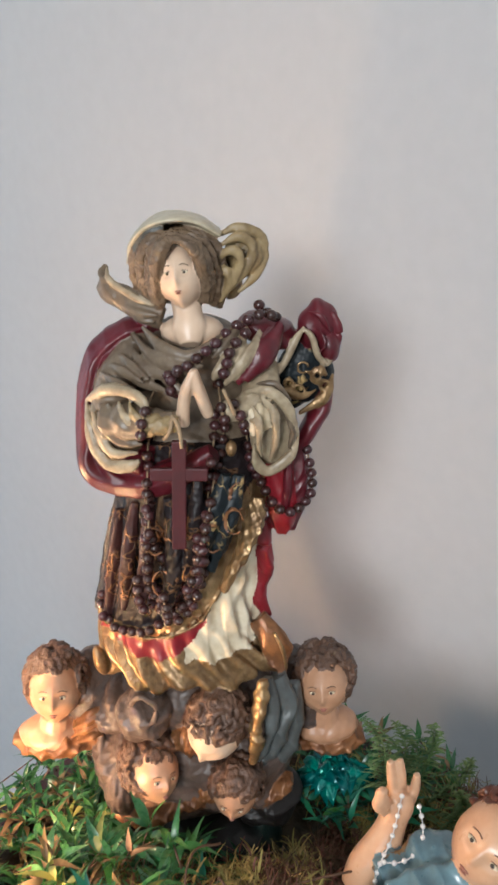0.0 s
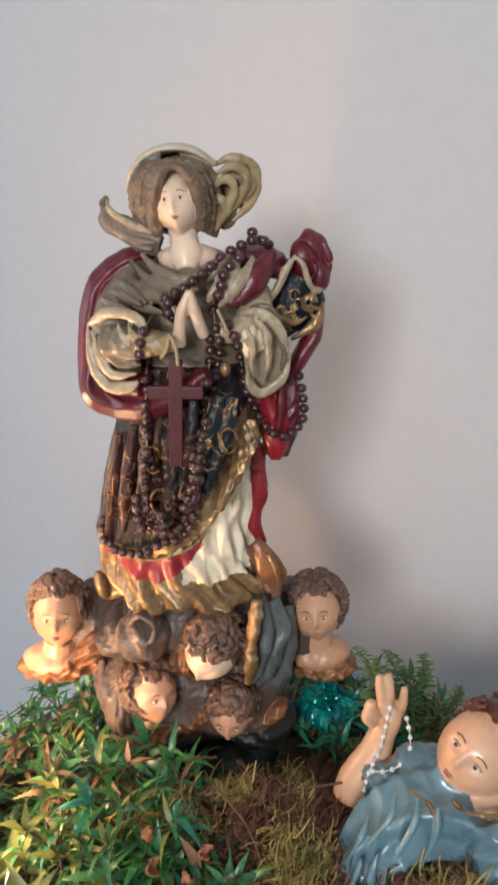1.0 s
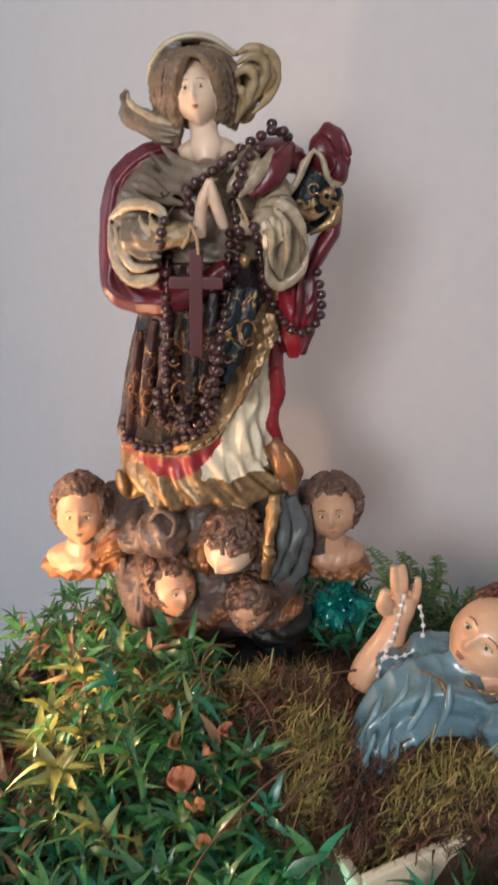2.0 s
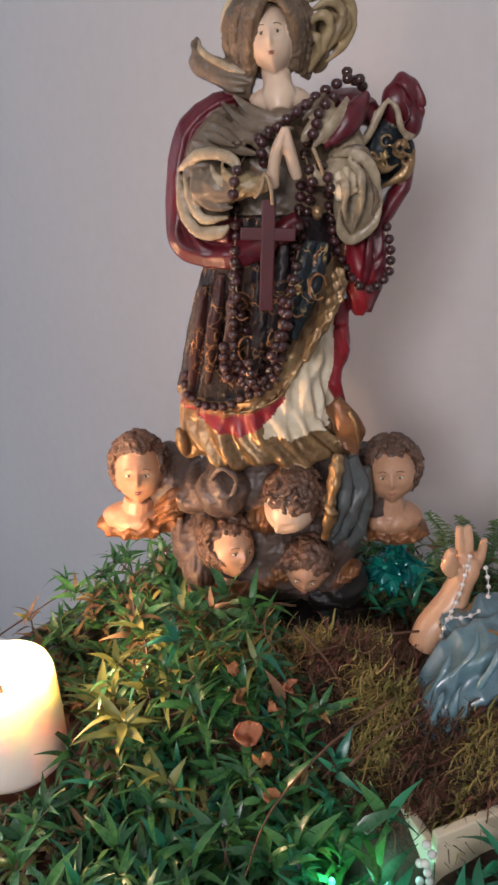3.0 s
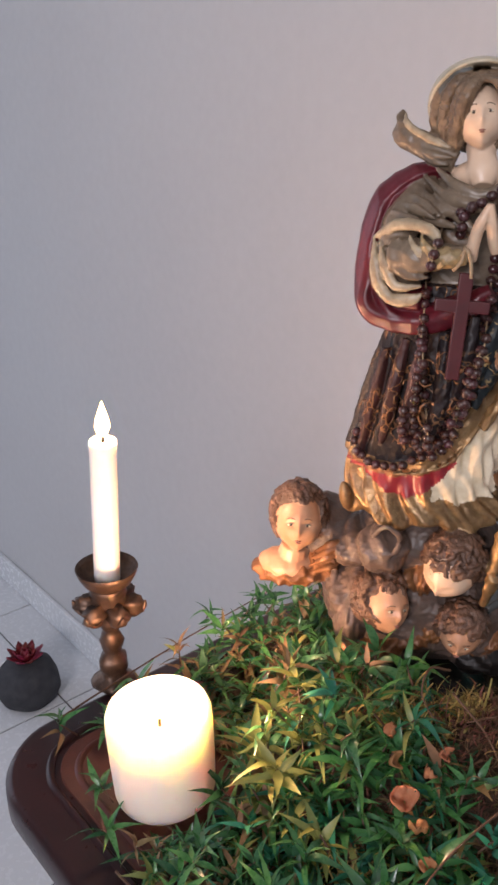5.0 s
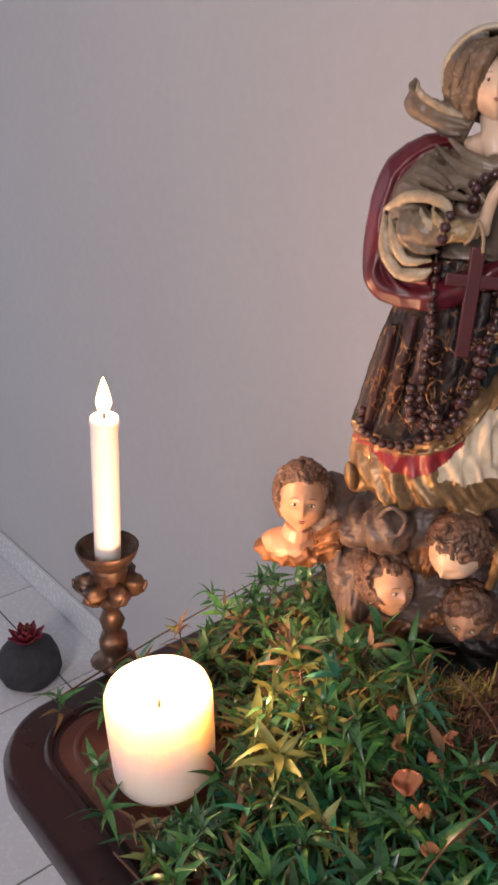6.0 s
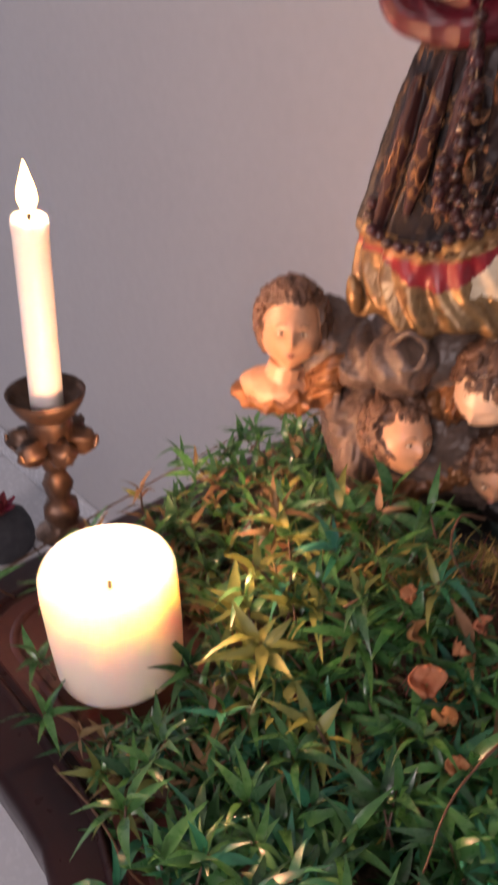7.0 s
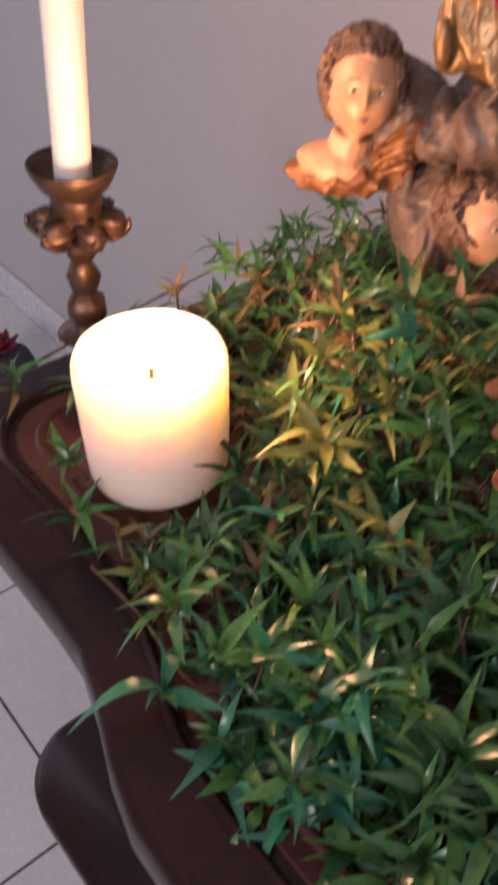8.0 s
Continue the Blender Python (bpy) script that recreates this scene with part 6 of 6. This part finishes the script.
# curled moss strands
pts, faces, mats = [], [], []
made = 0
while made < 24000:
    x, y = rnd.uniform(-0.13, 0.24), rnd.uniform(0.26, 0.56)
    if in_statue(x, y) or not on_table(x, y, 0.04):
        continue
    inside = in_crib(x, y, -0.004)
    if not inside and (y < 0.285 or (x < 0.0 and rnd.random() > 0.35)):
        continue
    made += 1
    tuft = noise.noise(Vector((x, y, 7)) * 55)
    p = Vector((x, y, mound(x, y) - 0.006 + rnd.uniform(-0.004, 0.007) + 0.012 * max(0.0, tuft) + (rnd.uniform(0.0, 0.010) if rnd.random() < 0.2 else 0.0)))
    d = Vector((rnd.gauss(0, 1), rnd.gauss(0, 1), rnd.gauss(0.15, 0.5))).normalized()
    turn = Vector((rnd.gauss(0, 1), rnd.gauss(0, 1), rnd.gauss(0, 1))) * 0.75
    seg, w = rnd.uniform(0.0018, 0.0044), rnd.uniform(0.0003, 0.0008) * (1.8 if rnd.random() < 0.12 else 1.0)
    patch = noise.noise(Vector((x, y, 1)) * 28)
    mat = 1 if patch + rnd.uniform(-0.16, 0.16) > 0.10 else 0
    base = len(pts)
    for k in range(6):
        side = d.cross(Vector((0.3, 0.2, 1))).normalized() * (w * (1 - 0.13 * k))
        pts += [tuple(p - side), tuple(p + side)]
        if k:
            a = base + 2 * (k - 1)
            faces.append((a, a + 2, a + 3, a + 1))
            mats.append(mat)
        p = p + d * seg
        d = (d + turn * 0.75 + Vector((0, 0, -0.08))).normalized()
mesh = bpy.data.meshes.new("moss_strands")
mesh.from_pydata(pts, [], faces)
mesh.materials.append(MOSS_BROWN)
mesh.materials.append(MOSS_OLIVE)
mesh.polygons.foreach_set("material_index", mats)
ob = new("moss_strands", mesh)
tagged(ob, "curled brown and olive dried moss strands", "moss", kind="stuff")

# dry twigs lying across the heap
TWIG = material("dry_twig", (0.15, 0.075, 0.04), (0.07, 0.035, 0.02), 0.7, scale=80, fine=300, bump=0.3)
for row in ([(0.03, 0.33, 0.835), (-0.01, 0.305, 0.822), (-0.045, 0.27, 0.806), (-0.06, 0.235, 0.79)], [(0.06, 0.40, 0.832), (0.02, 0.385, 0.838), (-0.02, 0.372, 0.834)], [(-0.03, 0.41, 0.845), (-0.045, 0.395, 0.856), (-0.05, 0.375, 0.85), (-0.04, 0.36, 0.84)],
            [(-0.235, 0.285, 0.757), (-0.205, 0.262, 0.758), (-0.18, 0.235, 0.762), (-0.155, 0.22, 0.768)], [(0.0, 0.29, 0.82), (0.02, 0.31, 0.824), (0.045, 0.325, 0.826)],
            [(-0.318, 0.405, 0.765), (-0.28, 0.462, 0.768), (-0.235, 0.525, 0.772), (-0.18, 0.585, 0.782)], [(-0.03, 0.38, 0.85), (-0.01, 0.36, 0.838), (0.0, 0.34, 0.828)]):
    bm = bmesh.new()
    tube(bm, [(*p, 0.0009 - 0.00014 * k, 0.0009 - 0.00014 * k) for k, p in enumerate(row)], 7, 0, 6, wob=lambda a, t: 1 + 0.15 * math.sin(40 * t + a))
    ob = part("twig", bm, TWIG)
    tagged(ob, "thin dry brown twig lying in the greenery", "twig", "dry twigs")

# curled peach dried petals
PETAL = material("peach_petal", (0.52, 0.24, 0.11), (0.40, 0.15, 0.06), 0.6, scale=60, fine=260, bump=0.2, vary=0.2, trans=0.3)
for x, y, z, s, yaw, lean in ((-0.06, 0.316, 0.822, 0.0085, 20, 40), (-0.066, 0.336, 0.832, 0.006, 80, 60), (-0.045, 0.33, 0.83, 0.005, 140, 70), (-0.05, 0.302, 0.814, 0.006, 200, 30), (-0.035, 0.345, 0.834, 0.005, 60, 60),
                              (-0.045, 0.285, 0.806, 0.005, 10, 50), (-0.068, 0.352, 0.842, 0.005, 300, 60)):
    bm = bmesh.new()
    sheet(bm, lambda u, v: ((u - 0.5) * s * 1.7 * (0.6 + 0.8 * math.sin(math.pi * v)), (v - 0.5) * s * 2, s * 0.9 * ((u - 0.5) ** 2 * 2.4 + 0.55 * math.sin(6 * v + 4 * u) + 0.25 * math.sin(11 * u - 5 * v))), 8, 8, 0.0006)
    ob = part("dried_petal", bm, PETAL)
    ob.matrix_world = pose(x, y, z - 0.004, lean, 0, yaw) @ Matrix.Diagonal((0.85, 0.85, 0.85, 1))
    tagged(ob, "curled peach-coloured dried petal among the leaves", "petal", "dried petals")

# glossy teal foil bow and a feathery fern behind the crib
FOIL = material("teal_foil", (0.0, 0.27, 0.21), (0.0, 0.10, 0.10), 0.24, metal=0.3, scale=60, fine=200, bump=0.2, vary=0.3)
bow = thing("foil_bow", "glossy teal foil bow tucked behind the statue", "bow")
for k in range(26):
    a, up = k * 2.399, rnd.uniform(0.0, 1.4)
    bm = bmesh.new()
    l = rnd.uniform(0.018, 0.034)
    sheet(bm, lambda u, v: (u * l, (v - 0.5) * 0.019 * math.sin(math.pi * (0.15 + 0.72 * u)), 0.012 * math.sin(3 * u) + 0.0035 * math.sin(9 * v + 5 * u)), 8, 6, 0.0004)
    ob = part("foil_loop", bm, FOIL, bow)
    ob.rotation_euler = (rnd.uniform(-0.6, 0.6), -up, a)
bow.location = (0.053, 0.512, 0.798)
FERN = material("fern_green", (0.10, 0.19, 0.06), (0.16, 0.21, 0.08), 0.6, scale=60, fine=260, vary=0.3)
for fx, fy, fz, h0, lean0 in ((0.096, 0.50, 0.80, 0.085, 0.0), (0.108, 0.503, 0.80, 0.078, 0.35), (0.088, 0.50, 0.80, 0.09, -0.3), (0.118, 0.49, 0.79, 0.062, 1.1), (0.128, 0.472, 0.785, 0.052, 0.3), (0.142, 0.462, 0.785, 0.045, 0.8)):
    bm = bmesh.new()
    for k in range(26):
        t = k / 25
        p = Vector((fx + math.sin(lean0) * h0 * t * 0.6 + 0.01 * math.sin(3 * t), fy, fz + h0 * t * (1 - 0.25 * t)))
        for s in (-1, 1):
            for j in range(2):
                d = Vector((s * math.cos(lean0) + rnd.uniform(-0.3, 0.3), rnd.uniform(-0.9, 0.6), 0.5 + rnd.uniform(-0.3, 0.3))).normalized()
                l = 0.016 * (1.05 - t) + 0.004
                tube(bm, [(*p, 0.0005, 0.0005), (*(p + d * l * 0.6), 0.0006, 0.0006), (*(p + d * l + Vector((0, 0, -0.002))), 0.0002, 0.0002)], 4, 0, 1)
    tube(bm, [(fx, fy, fz - 0.03, 0.0009, 0.0009), (fx + math.sin(lean0) * h0 * 0.3 + 0.01, fy, fz + h0 * 0.44, 0.0007, 0.0007), (fx + math.sin(lean0) * h0 * 0.6, fy, fz + h0 * 0.75, 0.0004, 0.0004)], 5, 0, 4)
    ob = part("fern_frond", bm, FERN)
    tagged(ob, "feathery green fern frond standing behind the crib", "fern", "fern fronds")

# ---- string of small coloured lights hidden in the greenery ----
lights = thing("fairy_lights", "string of tiny coloured lights on thin green cable", "string lights")
bm = bmesh.new()
BULBS = ((0.055, 0.520, 0.792, (0.05, 0.9, 0.75), 0.006), (-0.012, 0.245, 0.782, (0.08, 1.0, 0.45), 0.035), (-0.15, 0.60, 0.772, (1.0, 0.30, 0.38), 0.12), (0.02, 0.262, 0.764, (0.3, 1.0, 0.9), 0.03))
tube(bm, [(b[0], b[1], b[2] - 0.006, 0.0007, 0.0007) for b in (BULBS[1], BULBS[3])] + [(0.06, 0.33, 0.765, 0.0007, 0.0007), (0.06, 0.42, 0.757, 0.0007, 0.0007), (0.058, 0.485, 0.765, 0.0007, 0.0007), (BULBS[0][0], BULBS[0][1], BULBS[0][2] - 0.006, 0.0007, 0.0007), (0.02, 0.575, 0.758, 0.0007, 0.0007), (-0.06, 0.60, 0.757, 0.0007, 0.0007),
     (BULBS[2][0], BULBS[2][1], BULBS[2][2] - 0.006, 0.0007, 0.0007)], 6, 0, 8)
part("cable", bm, material("green_cable", (0.01, 0.05, 0.02), rough=0.4), lights)
for k, (x, y, z, col, power) in enumerate(BULBS):
    bm = bmesh.new()
    blob(bm, (0, 0, 0), (0.0018, 0.0018, 0.0032), n=10, m=8)
    ob = part("bulb", bm, glow("bulb_glow", col, 2), lights, "tiny glowing coloured bulb")
    ob.location = (x, y, z)
    lamp("bulb_light", "POINT", power, col, pose(x, y, z + 0.008), 0.004)

# ---- on the floor ----
POT = material("dark_knit", (0.022, 0.024, 0.030), (0.045, 0.045, 0.05), 0.8, scale=60, fine=250, bump=0.6)
LOTUS = material("red_petal", (0.26, 0.014, 0.03), (0.14, 0.01, 0.02), 0.5, scale=40, fine=200, bump=0.1, vary=0.25)
pot = thing("door_stop", "dark squat cushion door stop topped with a red flower", "door stop")
pot.matrix_world = pose(-0.80, 1.275, 0.001)
bm = bmesh.new()
lathe(bm, [(0.045, 0.0), (0.058, 0.006), (0.067, 0.03), (0.066, 0.055), (0.056, 0.078), (0.036, 0.09), (0.012, 0.094), (0.002, 0.094)], 32, wob=lambda a, z: 1 + 0.03 * math.sin(5 * a + 30 * z))
part("cushion", bm, POT, pot)
for ring, (count, up, l) in enumerate(((8, 0.25, 0.045), (7, 0.6, 0.038), (5, 1.0, 0.03))):
    for k in range(count):
        bm = bmesh.new()
        sheet(bm, lambda u, v: (u * l, (v - 0.5) * 0.024 * math.sin(math.pi * (0.15 + 0.83 * u)), 0.3 * l * u * u + 0.004 * (2 * v - 1) ** 2), 6, 4, 0.0012)
        ob = part("petal", bm, LOTUS, pot)
        ob.location, ob.rotation_euler = (0, 0, 0.092), (0, -up, 2 * math.pi * k / count + ring)
